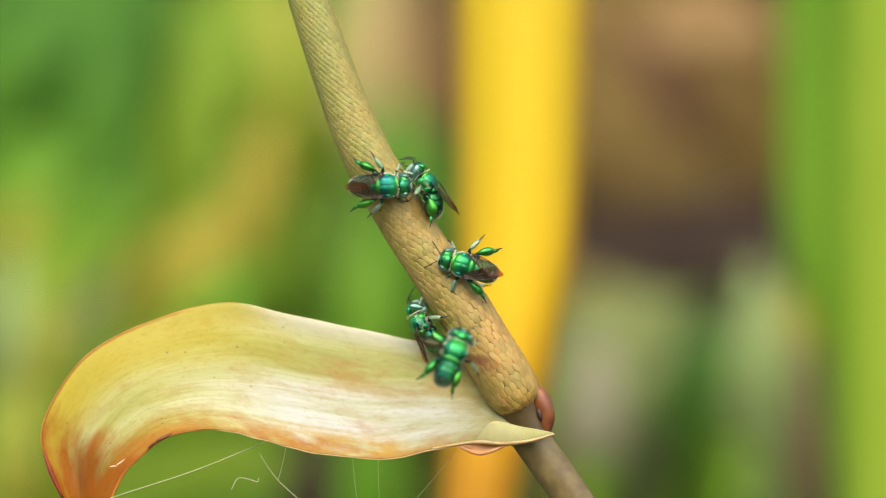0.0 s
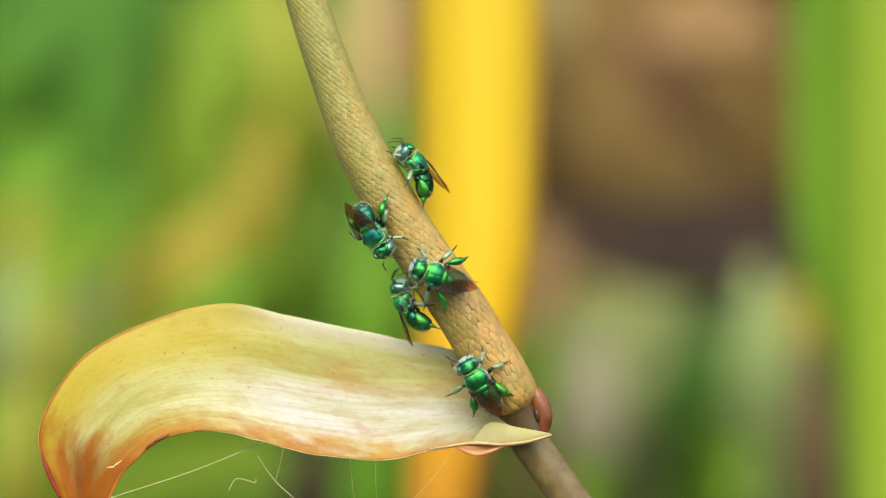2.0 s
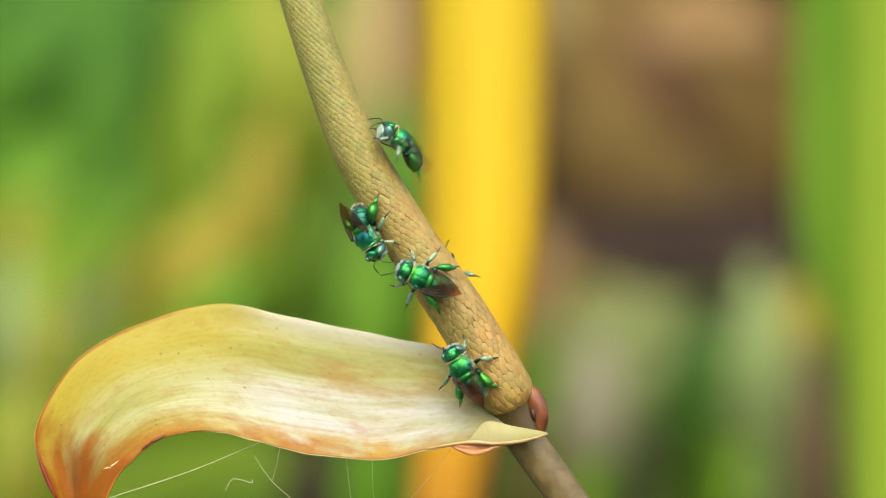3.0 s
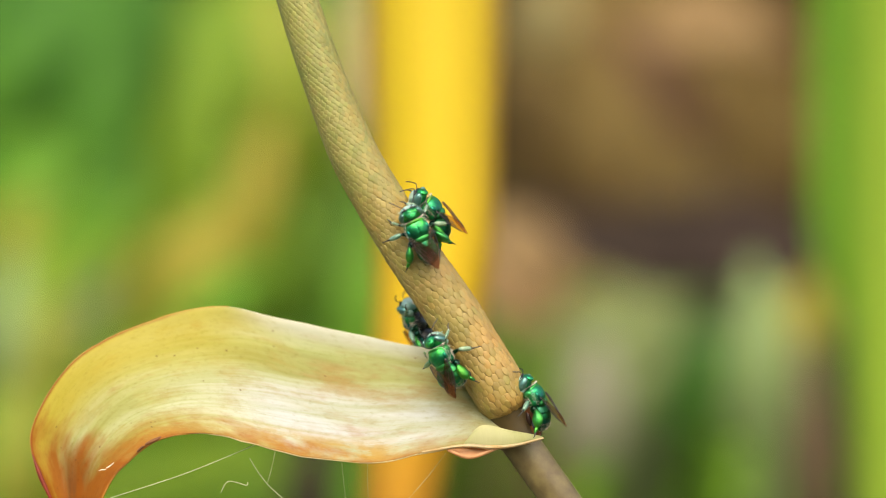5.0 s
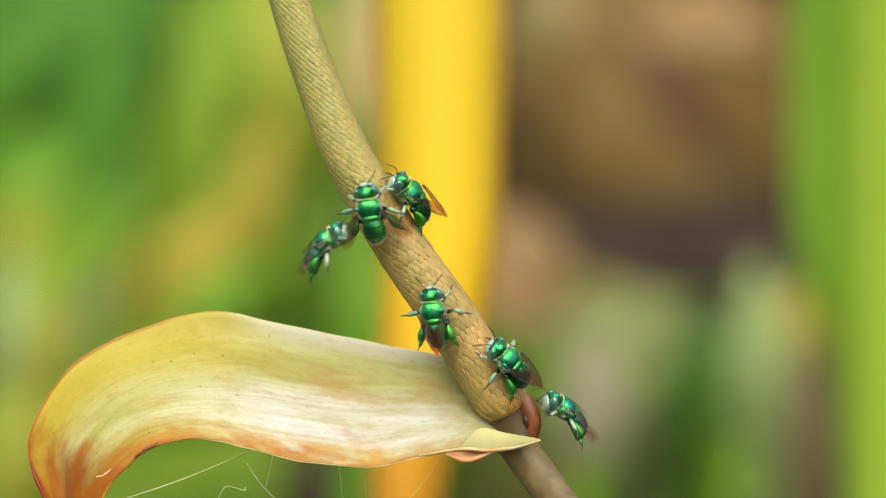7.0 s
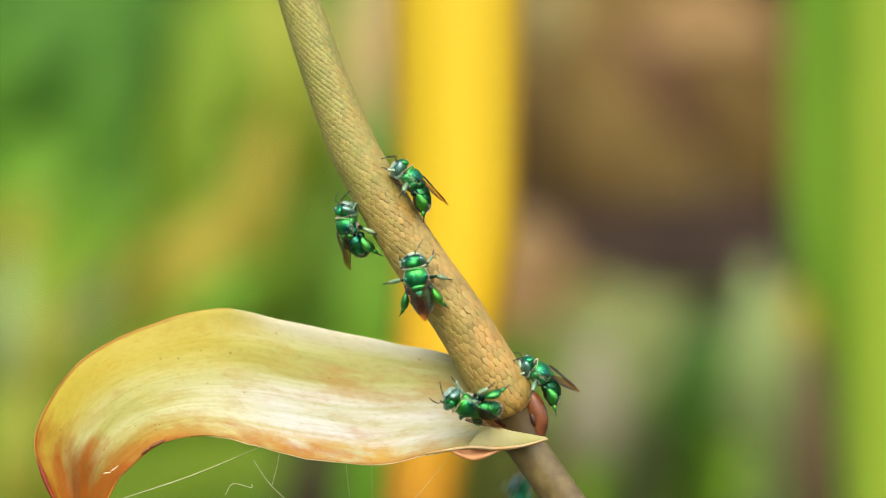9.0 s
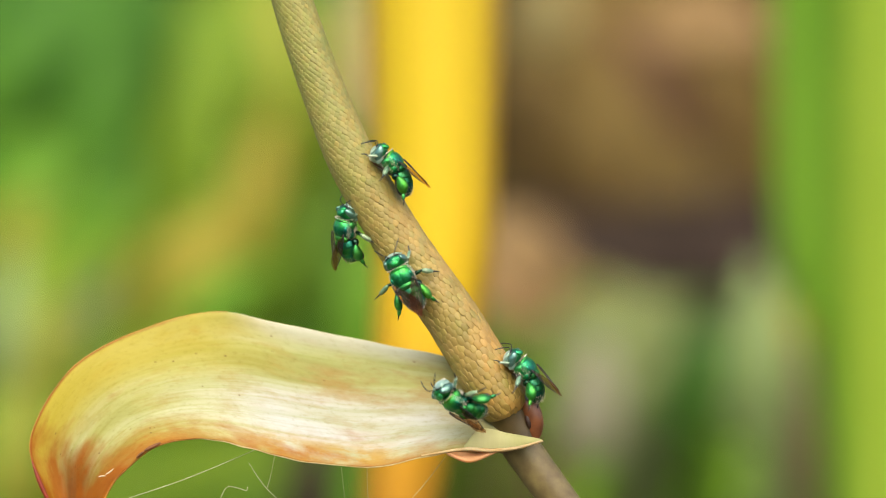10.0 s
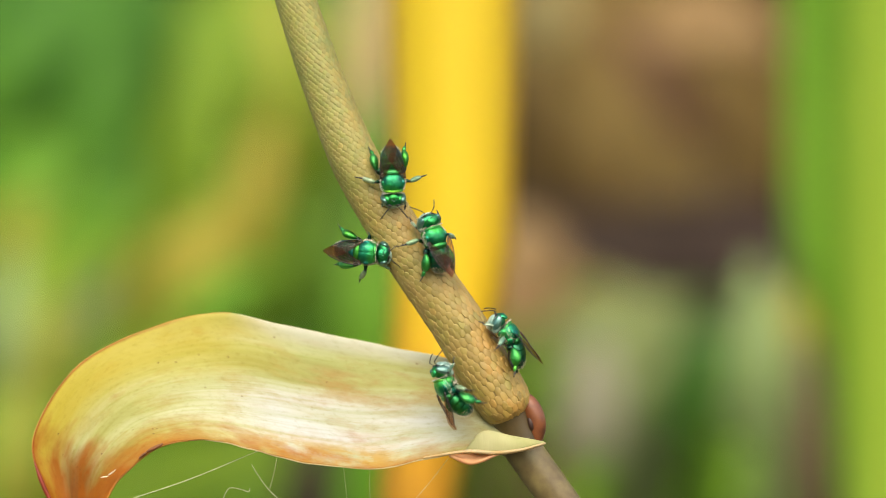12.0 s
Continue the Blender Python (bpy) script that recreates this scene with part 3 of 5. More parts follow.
def build_planting():
    # across, down, depth, length, width, lean, material, word
    specs = (
        # a broad bank of mid green
        (60, 130, 1.6, 620, 420, 20, M_FRESH, "fresh green"), (250, 200, 1.7, 640, 380, -8, M_FRESH, "fresh green"), (90, 420, 1.5, 560, 420, 40, M_FRESH, "fresh green"), (250, 430, 1.55, 520, 340, 10, M_FRESH, "fresh green"), (420, 160, 1.75, 640, 300, 5, M_YELGREEN, "yellow-green"),
        (560, 420, 1.7, 640, 260, 5, M_FRESH, "fresh green"), (660, 480, 1.6, 560, 220, 0, M_FRESH, "fresh green"), (120, 640, 1.5, 500, 420, 50, M_YELGREEN, "yellow-green"), (330, 640, 1.6, 520, 400, 70, M_FRESH, "fresh green"), (340, 850, 1.4, 520, 380, 80, M_FRESH, "fresh green"),
        # dark streaks within it
        (95, 150, 1.15, 330, 75, 42, M_DEEPLEAF, "deep green"), (10, 30, 1.3, 260, 130, 40, M_DEEPLEAF, "deep green"), (275, 150, 1.2, 520, 60, 2, M_DEEPLEAF, "deep green"), (20, 230, 1.3, 220, 90, 60, M_DEEPLEAF, "deep green"), (605, 480, 1.2, 300, 70, 2, M_FERN, "dull green"), (560, 450, 1.25, 280, 60, 8, M_FERN, "dull green"),
        # lighter leaves before them
        (175, 190, 1.0, 300, 90, 10, M_FRESH, "fresh green"), (10, 110, 1.1, 260, 90, 20, M_FRESH, "fresh green"), (50, 310, 1.0, 260, 150, 55, M_BRIGHT, "bright green"), (340, 190, 1.0, 460, 110, 12, M_YELGREEN, "yellow-green"), (330, 330, 1.1, 360, 130, 18, M_YELGREEN, "yellow-green"), (390, 60, 1.15, 300, 140, 14, M_YELGREEN, "yellow-green"),
        (470, 90, 1.3, 380, 130, 8, M_OLIVE, "yellowish green"), (445, 150, 1.1, 200, 80, 10, M_YELGREEN, "yellow-green"), (455, 320, 0.95, 280, 82, 16, M_GOLD, "yellowing"), (400, 420, 1.0, 280, 130, 24, M_OLIVE, "yellowish green"), (310, 480, 0.85, 300, 150, 40, M_OLIVE, "yellowish green"), (355, 450, 0.84, 200, 90, 24, M_GOLD, "yellowing"), (560, 220, 1.3, 420, 130, 10, M_YELGREEN, "yellow-green"),
        (690, 330, 1.3, 420, 150, 0, M_FRESH, "fresh green"), (655, 560, 1.0, 360, 110, 2, M_BRIGHT, "bright green"), (30, 470, 0.95, 300, 110, 30, M_YELGREEN, "yellow-green"), (20, 420, 0.9, 180, 90, 20, M_OLIVE, "yellowish green"), (140, 440, 0.92, 260, 120, 35, M_BRIGHT, "bright green"), (15, 600, 0.95, 280, 120, 15, M_OLIVE, "yellowish green"), (135, 540, 1.1, 240, 110, 25, M_OLIVE, "yellowish green"), (30, 560, 0.75, 340, 170, 30, M_YELGREEN, "yellow-green"), (190, 560, 0.95, 300, 150, 50, M_YELGREEN, "yellow-green"), (480, 480, 1.0, 300, 110, 20, M_YELGREEN, "yellow-green"), (215, 480, 1.2, 260, 170, 40, M_YELGREEN, "yellow-green"),
        (20, 820, 0.8, 300, 140, 10, M_OLIVE, "yellowish green"), (40, 720, 0.9, 300, 150, 12, M_YELGREEN, "yellow-green"), (30, 860, 0.7, 200, 100, 5, M_GOLD, "yellowing"), (380, 830, 0.95, 380, 160, 82, M_YELGREEN, "yellow-green"), (655, 860, 0.9, 300, 120, 6, M_BRIGHT, "bright green"),
        (550, 860, 0.7, 260, 100, 5, M_DEADSHADE, "shade-dark brown"), (690, 90, 1.5, 460, 150, 0, M_DRYTAN, "dry tan"), (760, 60, 1.7, 420, 150, 0, M_DRYTAN, "dry tan"), (650, 60, 1.1, 380, 100, 8, M_STRAW, "pale straw"), (740, 180, 1.35, 360, 90, 2, M_DRYTAN, "dry tan"), (760, 420, 1.3, 420, 120, 0, M_FRESH, "fresh green"),
        (1085, 570, 0.8, 270, 110, 70, M_MUTED, "muted green"), (1025, 590, 0.88, 200, 80, 20, M_OLIVE, "yellowish green"), (1425, 560, 0.72, 170, 80, 10, M_GOLD, "yellowing"), (955, 458, 0.95, 260, 110, 122, M_DRYTAN, "dry tan"), (925, 440, 1.05, 220, 110, 116, M_DRYTAN, "dry tan"),
        # the near-black leaves here stand in for shade under the trunk head
        (1265, 445, 0.85, 500, 170, 96, M_DEADSHADE, "shade-dark brown"), (1340, 432, 0.82, 300, 190, 92, M_DEADSHADE, "shade-dark brown"), (1075, 405, 1.0, 420, 70, 104, M_DEADSHADE, "shade-dark brown"), (1165, 140, 0.9, 330, 80, -40, M_REDDRY, "reddish brown"), (1255, 30, 1.0, 230, 130, 80, M_DRYTAN, "dry tan"), (1340, 60, 1.05, 160, 80, 100, M_DRYTAN, "dry tan"), (965, 15, 1.15, 170, 110, 20, M_STRAW, "pale straw"), (1235, 760, 0.95, 380, 70, 2, M_DEEPLEAF, "deep green"), (1275, 800, 0.9, 260, 45, -6, M_FRESH, "fresh green"), (1442, 780, 0.6, 420, 90, 0, M_DRYLEAF, "dry brown"), (1100, 520, 1.3, 380, 120, 80, M_FERN, "dull green"), (1050, 570, 1.15, 240, 150, 70, M_MUTED, "muted green"), (1030, 650, 1.0, 320, 120, 4, M_STRAW, "pale straw"), (1068, 620, 1.0, 360, 110, -6, M_STRAW, "pale straw"), (1352, 640, 1.1, 260, 110, 0, M_PALELEAF, "pale green"), (1375, 790, 0.75, 300, 80, 4, M_PALELEAF, "pale green"), (1340, 625, 0.7, 330, 130, 2, M_PALELEAF, "pale green"), (990, 560, 0.95, 250, 120, 116, M_OLIVE, "yellowish green"), (1052, 700, 0.7, 230, 110, 4, M_ASH, "ashen"), (1125, 640, 0.78, 260, 110, 50, M_MUTED, "muted green"), (925, 525, 0.85, 220, 110, 112, M_DRYTAN, "dry tan"), (1090, 565, 1.0, 220, 110, 100, M_OLIVE, "yellowish green"), (1000, 850, 0.8, 260, 120, 0, M_DRYLEAF, "dry brown"), (1040, 700, 0.9, 220, 120, 0, M_PALELEAF, "pale green"),
        (1150, 800, 1.0, 360, 190, 15, M_DUSK, "dusky green"), (1340, 610, 0.85, 260, 120, 0, M_PALELEAF, "pale green"), (1345, 770, 0.8, 320, 110, 5, M_PALELEAF, "pale green"),
        (1245, 640, 1.0, 320, 120, -5, M_MUTED, "muted green"), (1120, 660, 1.2, 420, 260, 60, M_MUTED, "muted green"), (1330, 720, 1.2, 420, 260, -30, M_MUTED, "muted green"), (1440, 700, 0.9, 420, 90, 0, M_DRYLEAF, "dry brown"), (1420, 560, 1.1, 300, 100, 0, M_MUTED, "muted green"),
        (1250, 850, 0.9, 300, 170, 10, M_DUSK, "dusky green"), (900, 850, 1.0, 300, 100, 0, M_DRYLEAF, "dry brown"), (1440, 130, 1.7, 500, 160, 0, M_DRYLEAF, "dry brown"), (985, 200, 1.5, 620, 150, 0, M_DRYLEAF, "dry brown"), (935, 90, 1.3, 640, 150, 3, M_DRYLEAF, "dry brown"), (950, 60, 1.45, 700, 170, -4, M_DRYLEAF, "dry brown"),
        (1240, 720, 0.78, 330, 150, 8, M_DUSK, "dusky green"), (1110, 790, 0.85, 260, 150, -12, M_MUTED, "muted green"),
        (12, 560, 0.66, 250, 75, 8, M_PALELEAF, "pale green"), (25, 760, 0.66, 280, 80, 6, M_OLIVE, "yellowish green"), (75, 640, 0.7, 260, 80, 14, M_OLIVE, "yellowish green"), (150, 560, 0.72, 200, 70, 30, M_MUTED, "muted green"), (235, 850, 0.8, 260, 100, 76, M_YELGREEN, "yellow-green"), (390, 520, 0.8, 220, 70, 60, M_BRIGHT, "bright green"),
    )
    for spec in specs:
        broad_leaf(*spec)
    rng = random.Random(21)
    kinds = ((M_OLIVE, "yellowish green"), (M_DEEPLEAF, "deep green"), (M_FERN, "dull green"), (M_PALELEAF, "pale green"), (M_MUTED, "muted green"), (M_DUSK, "dusky green"))
    for i in range(14):
        x, y = rng.uniform(1000, 1420), rng.uniform(540, 900)
        mat, word = rng.choices(kinds, (0.4, 0.8, 1, 0.4, 4, 2))[0]
        broad_leaf(x, y, rng.uniform(0.75, 1.05), rng.uniform(110, 200), rng.uniform(50, 100), rng.uniform(-70, 70), mat, "small " + word)


build_planting()


def build_thicket():
    bm = bmesh.new()
    rng = random.Random(5)
    for i in range(15000):
        if i < 9000:
            x, z, y = rng.uniform(-2.6, 2.6), rng.uniform(0.0, 2.6), rng.uniform(2.1, 2.9)
        else:
            # a low unseen ring all round, added to shape reflections and side light
            a, r, z = rng.uniform(0, 2 * math.pi), rng.uniform(3.4, 4.2), rng.uniform(0.0, 1.15)
            x, y = r * math.sin(a), r * math.cos(a)
        s = rng.uniform(0.05, 0.11) if i < 9000 else rng.uniform(0.12, 0.22)
        m = Matrix.Translation((x, y, z)) @ Euler((rng.uniform(0.3, 1.9), rng.uniform(-0.8, 0.8), rng.uniform(-1.5, 1.5))).to_matrix().to_4x4()
        vs = [bm.verts.new(m @ Vector(p)) for p in ((0, -s, 0), (s * 0.4, -s * 0.2, s * 0.1), (s * 0.3, s * 0.5, s * 0.08), (0, s, 0), (-s * 0.3, s * 0.5, s * 0.08), (-s * 0.4, -s * 0.2, s * 0.1))]
        bm.faces.new(vs)
    for i in range(2600):
        # an outer, denser row of larger leaves
        x, z, y, s = rng.uniform(-3.2, 3.2), rng.uniform(0.0, 2.9), rng.uniform(3.0, 3.3), rng.uniform(0.14, 0.24)
        m = Matrix.Translation((x, y, z)) @ Euler((rng.uniform(0.7, 1.9), rng.uniform(-0.8, 0.8), rng.uniform(-0.9, 0.9))).to_matrix().to_4x4()
        bm.faces.new([bm.verts.new(m @ Vector(p)) for p in ((0, -s, 0), (s * 0.45, -s * 0.2, s * 0.1), (s * 0.35, s * 0.5, s * 0.08), (0, s, 0), (-s * 0.35, s * 0.5, s * 0.08), (-s * 0.45, -s * 0.2, s * 0.1))])
    m, nt, b = material("thicket_leaf")
    g = nt.nodes.new("ShaderNodeNewGeometry")
    r = ramp_of(nt, g.outputs["Random Per Island"], ((0.0, (0.03, 0.15, 0.02)), (0.5, (0.1, 0.27, 0.03)), (1.0, (0.26, 0.36, 0.06))))
    nt.links.new(r.outputs[0], b.inputs["Base Color"])
    b.inputs["Roughness"].default_value = 0.5
    see_through(nt, b, r.outputs[0], 0.35)
    tagged(new("thicket", mesh_of("thicket", bm, m, False)), "dense green leafy thicket behind the planting, with an added unseen ring around", "bushes", kind="stuff")


build_thicket()

# ---- the flower ----
FLOWER = new("anthurium_flower")
tagged(FLOWER, "tan scaly flower spike with a withered cream and yellow spathe", "flower")

SPADIX_C = [(500, -130), (538, 0), (582, 130), (634, 260), (684, 350), (738, 438), (809, 540), (846, 600), (886, 666), (904, 698), (913, 714), (919, 724)]
SPADIX_R = [33, 38, 40.5, 44.7, 46.5, 47.5, 49, 49.5, 50.5, 48.5, 40, 24]
AXIS = smooth([at(x, y) for x, y in SPADIX_C], 160)
RAD = [v.x * U for v in smooth([(r, 0, 0) for r in SPADIX_R], 160)]


def build_spadix():
    core = part("spadix", tube(bmesh.new(), AXIS, [r - 0.06 * RAD[90] for r in RAD], 40), M_SEAM, FLOWER, "scaly tan flower spike")
    # a scale is a swollen cushion: a lozenge high on the spike, a long pebble at its foot
    lozenge = ((0.22, -0.36), (0.5, -0.07), (0.5, 0.07), (0.22, 0.36), (0.0, 0.55), (-0.22, 0.36), (-0.5, 0.07), (-0.5, -0.07), (-0.22, -0.36), (0.0, -0.55))
    pebble = ((0.36, -0.42), (0.5, -0.2), (0.5, 0.2), (0.34, 0.45), (0.0, 0.56), (-0.34, 0.45), (-0.5, 0.2), (-0.5, -0.2), (-0.36, -0.42), (0.0, -0.53))

    def cushion(bm, m, w, h, t, foot):
        outline = [(a + (c - a) * foot, b + (d - b) * foot) for (a, b), (c, d) in zip(lozenge, pebble)]
        rings = [[bm.verts.new(m @ Vector((w * a * g, h * b * g, t * z))) for a, b in outline] for g, z in ((1.0, -0.5), (0.965, 0.42), (0.8, 0.84))]
        top = bm.verts.new(m @ Vector((0, -0.04 * h, t)))
        for lower, upper in zip(rings, rings[1:]):
            for k in range(10):
                bm.faces.new((lower[k], lower[(k + 1) % 10], upper[(k + 1) % 10], upper[k]))
        for k in range(10):
            bm.faces.new((rings[2][k], rings[2][(k + 1) % 10], top))
    around = 26
    rng = random.Random(3)
    lengths = [0.0]
    for a, b in zip(AXIS, AXIS[1:]):
        lengths.append(lengths[-1] + (b - a).length)
    whole = lengths[-1]
    s, row, places = 0.0006, 0, []
    while s < whole - 0.0002:
        i = next(k for k, v in enumerate(lengths) if v >= s)
        f = (s - lengths[i - 1]) / (lengths[i] - lengths[i - 1])
        p, r = AXIS[i - 1].lerp(AXIS[i], f), RAD[i - 1] + (RAD[i] - RAD[i - 1]) * f
        axis = (AXIS[i] - AXIS[i - 1]).normalized()
        slope = math.atan2(RAD[i - 1] - RAD[i], lengths[i] - lengths[i - 1])
        front = Vector((0, -1, 0))
        side = axis.cross(front).normalized()
        w = 2 * math.pi * r / around
        foot = max(0.0, min(1.0, (s / whole - 0.35) / 0.5))
        h = max(w, 0.0010) * (1.22 + 0.34 * foot)
        step = h * (0.51 + 0.2 * foot)
        for k in range(around):
            ang = 2 * math.pi * (k + 0.56 * row + rng.uniform(-0.06, 0.06) * (1 + foot)) / around
            out = math.cos(ang) * front + math.sin(ang) * side
            n = out * math.cos(slope) + axis * math.sin(slope)
            way = axis * math.cos(slope) - out * math.sin(slope)
            q = p + out * (r - 0.05 * RAD[90]) + way * rng.uniform(-0.06, 0.06) * h * (1 + foot)
            m = Matrix.Translation(q) @ Matrix((way.cross(n), way, n)).transposed().to_4x4() @ pose(0, 0, 0, rng.uniform(-5, 5), rng.uniform(-6, 6), rng.uniform(-5, 5) + 9 * (1 - foot))
            big = rng.uniform(0.97, 1.05) - 0.05 * (1 - foot)
            places.append((m, w * big, h * big * rng.uniform(0.95, 1.05), math.cos(ang), s, math.sin(ang), foot, 0.07 + 0.04 * foot))
        s += step * max(0.12, math.cos(slope))
        row += 1
    rest = bmesh.new()
    kinds = (0.55, 0.8, 1.0)
    shared = []
    for mat in M_SCALE:
        row_of = []
        for foot in kinds:
            unit = bmesh.new()
            cushion(unit, Matrix(), 1.0, 1.0, 0.07 + 0.04 * foot, foot)
            row_of.append(mesh_of("scale", unit, mat))
        shared.append(row_of)
    picked = sorted((p for p in places if p[3] > 0.1), key=lambda p: -p[4])[:300]
    chosen = {id(p) for p in picked}
    for p in places:
        m, w, h, c, s, left, foot, thick = p
        # more orange scales on one flank; greener ones high on the other
        orange_share = max(0.02, min(1.2, -1.7 * left - 0.5 + 0.3 * foot))
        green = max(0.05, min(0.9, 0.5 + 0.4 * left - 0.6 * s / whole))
        kind = rng.choices((0, 1, 2), (green, 0.45, orange_share))[0]
        if id(p) in chosen:
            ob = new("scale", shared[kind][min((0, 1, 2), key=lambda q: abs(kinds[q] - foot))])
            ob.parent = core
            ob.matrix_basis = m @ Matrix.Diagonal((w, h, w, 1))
        else:
            count = len(rest.faces)
            cushion(rest, m, w, h, w * thick, foot)
            rest.faces.ensure_lookup_table()
            for f in rest.faces[count:]:
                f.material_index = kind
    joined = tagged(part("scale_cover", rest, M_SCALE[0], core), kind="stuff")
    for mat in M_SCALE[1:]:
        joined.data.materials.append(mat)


build_spadix()


def build_spathe():
    top = [(930, 688), (860, 640), (797, 618), (700, 599), (600, 578), (500, 558), (412, 538), (330, 549), (245, 577), (160, 622), (105, 683), (68, 764), (82, 832), (130, 930)]
    low = [(940, 772), (885, 780), (835, 781), (765, 796), (680, 813), (600, 808), (530, 799), (460, 780), (400, 765), (340, 764), (287, 777), (238, 815), (205, 855), (165, 950)]
    n, m = 90, 22
    a, b = smooth([(x, y, 0) for x, y in top], n + 1), smooth([(x, y, 0) for x, y in low], n + 1)
    rows = []
    for i in range(n + 1):
        s = i / n
        row = []
        for j in range(m + 1):
            v = j / m
            p = a[i].lerp(b[i], v)
            back = 0.005 - 0.0095 * v ** 1.7
            back *= 0.35 + 0.65 * math.sin(math.pi * min(0.9, 0.12 + s * 0.95))
            # the tip curls into a trough
            back += 0.0042 * (math.sin(math.pi * v) - 0.35) * max(0.0, min(1.0, (s - 0.7) / 0.22))
            ripple = 0.0004 * math.sin(26 * s + 3 * v) * v * v + 0.0003 * noise.noise((s * 9, v * 5, 1))
            ruffle = 2.5 * noise.noise((s * 22, 3.0, 0)) * v ** 6 + 1.2 * noise.noise((s * 18, 9.0, 0)) * (1 - v) ** 8
            row.append(at(p.x, p.y + ruffle, back + ripple))
        rows.append(row)
    bm = sheet(bmesh.new(), rows, "blade")
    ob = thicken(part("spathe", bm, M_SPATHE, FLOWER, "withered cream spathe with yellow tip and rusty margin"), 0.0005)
    bev = ob.modifiers.new("edge", "BEVEL")
    bev.width, bev.segments, bev.limit_method = 0.00015, 2, "ANGLE"
    # thick coloured margins
    for line, name in ((rows, 0), (rows, m)):
        pts = [r[name] for r in rows]
        rad = [0.00012 + 0.00007 * noise.noise((k * 0.23, name, 0)) for k in range(len(pts))]
        cut = 41 if name == 0 else 62
        part("margin", tube(bmesh.new(), pts[6:cut + 1], [r * min(1.0, (cut - k) / 6 + 0.1) for k, r in enumerate(rad[6:cut + 1], 6)], 8), M_CREAM if name == 0 else M_EDGE, FLOWER, "thin pale rim of the spathe")
        part("margin", tube(bmesh.new(), pts[cut:], rad[cut:], 8), M_RIM, FLOWER, "thin rusty rim of the spathe")
        if name == 0:
            part("margin", tube(bmesh.new(), pts[80:88], [0.0001, 0.0002, 0.0003, 0.0004, 0.0004, 0.0004, 0.0003, 0.0002], 10), M_REDRIM, FLOWER, "dark red curled rim at the tip")


def build_tears():
    for x, y, long, wide, lean, mat, label in ((284, 779, 17, 3.2, -26, M_TORN, "dark dry tear"), (262, 793, 9, 2.4, -40, M_TORN, "dark dry tear"), (208, 823, 9, 1.4, -35, M_FLAKE, "pale torn flake"), (195, 831, 7, 1.1, -5, M_FLAKE, "pale torn flake")):
        c = at(x, y - 3, -0.0042)
        bm = ball(bmesh.new(), c, (long * U, 0.0003, wide * U), (0, lean, 0), 14, 8)
        for v in bm.verts:
            v.co += Vector((0, 0, 0.00012 * noise.noise(v.co * 900)))
        part("tear", bm, mat, FLOWER, label)


M_TORN = plain("torn_skin", (0.1, 0.03, 0.01), (0.22, 0.08, 0.02), 600, 0.7)
M_FLAKE = plain("flake_skin", (0.5, 0.36, 0.2), (0.7, 0.6, 0.42), 600, 0.6)
build_tears()
M_CREAM = plain("cream_edge", (0.5, 0.45, 0.26), (0.68, 0.64, 0.48), 90, 0.6)
M_RIM = plain("orange_rim", (0.26, 0.075, 0.008), (0.5, 0.25, 0.03), 110, 0.6)
M_REDRIM = plain("red_rim", (0.09, 0.006, 0.004), (0.24, 0.026, 0.008), 200, 0.5)
M_LIP = leaf_material("lip_skin", (0.7, 0.36, 0.17), (0.8, 0.54, 0.32), 200, 0.5)
M_HEM = leaf_material("hem_skin", (0.55, 0.36, 0.15), (0.66, 0.6, 0.4), 170, 0.4)
M_RECESS_SHADOW = plain("hollow_skin", (0.02, 0.008, 0.005), (0.05, 0.018, 0.01), 300, 0.5)
M_EDGE = plain("edge_skin", (0.42, 0.24, 0.07), (0.66, 0.54, 0.3), 130, 0.6)
build_spathe()


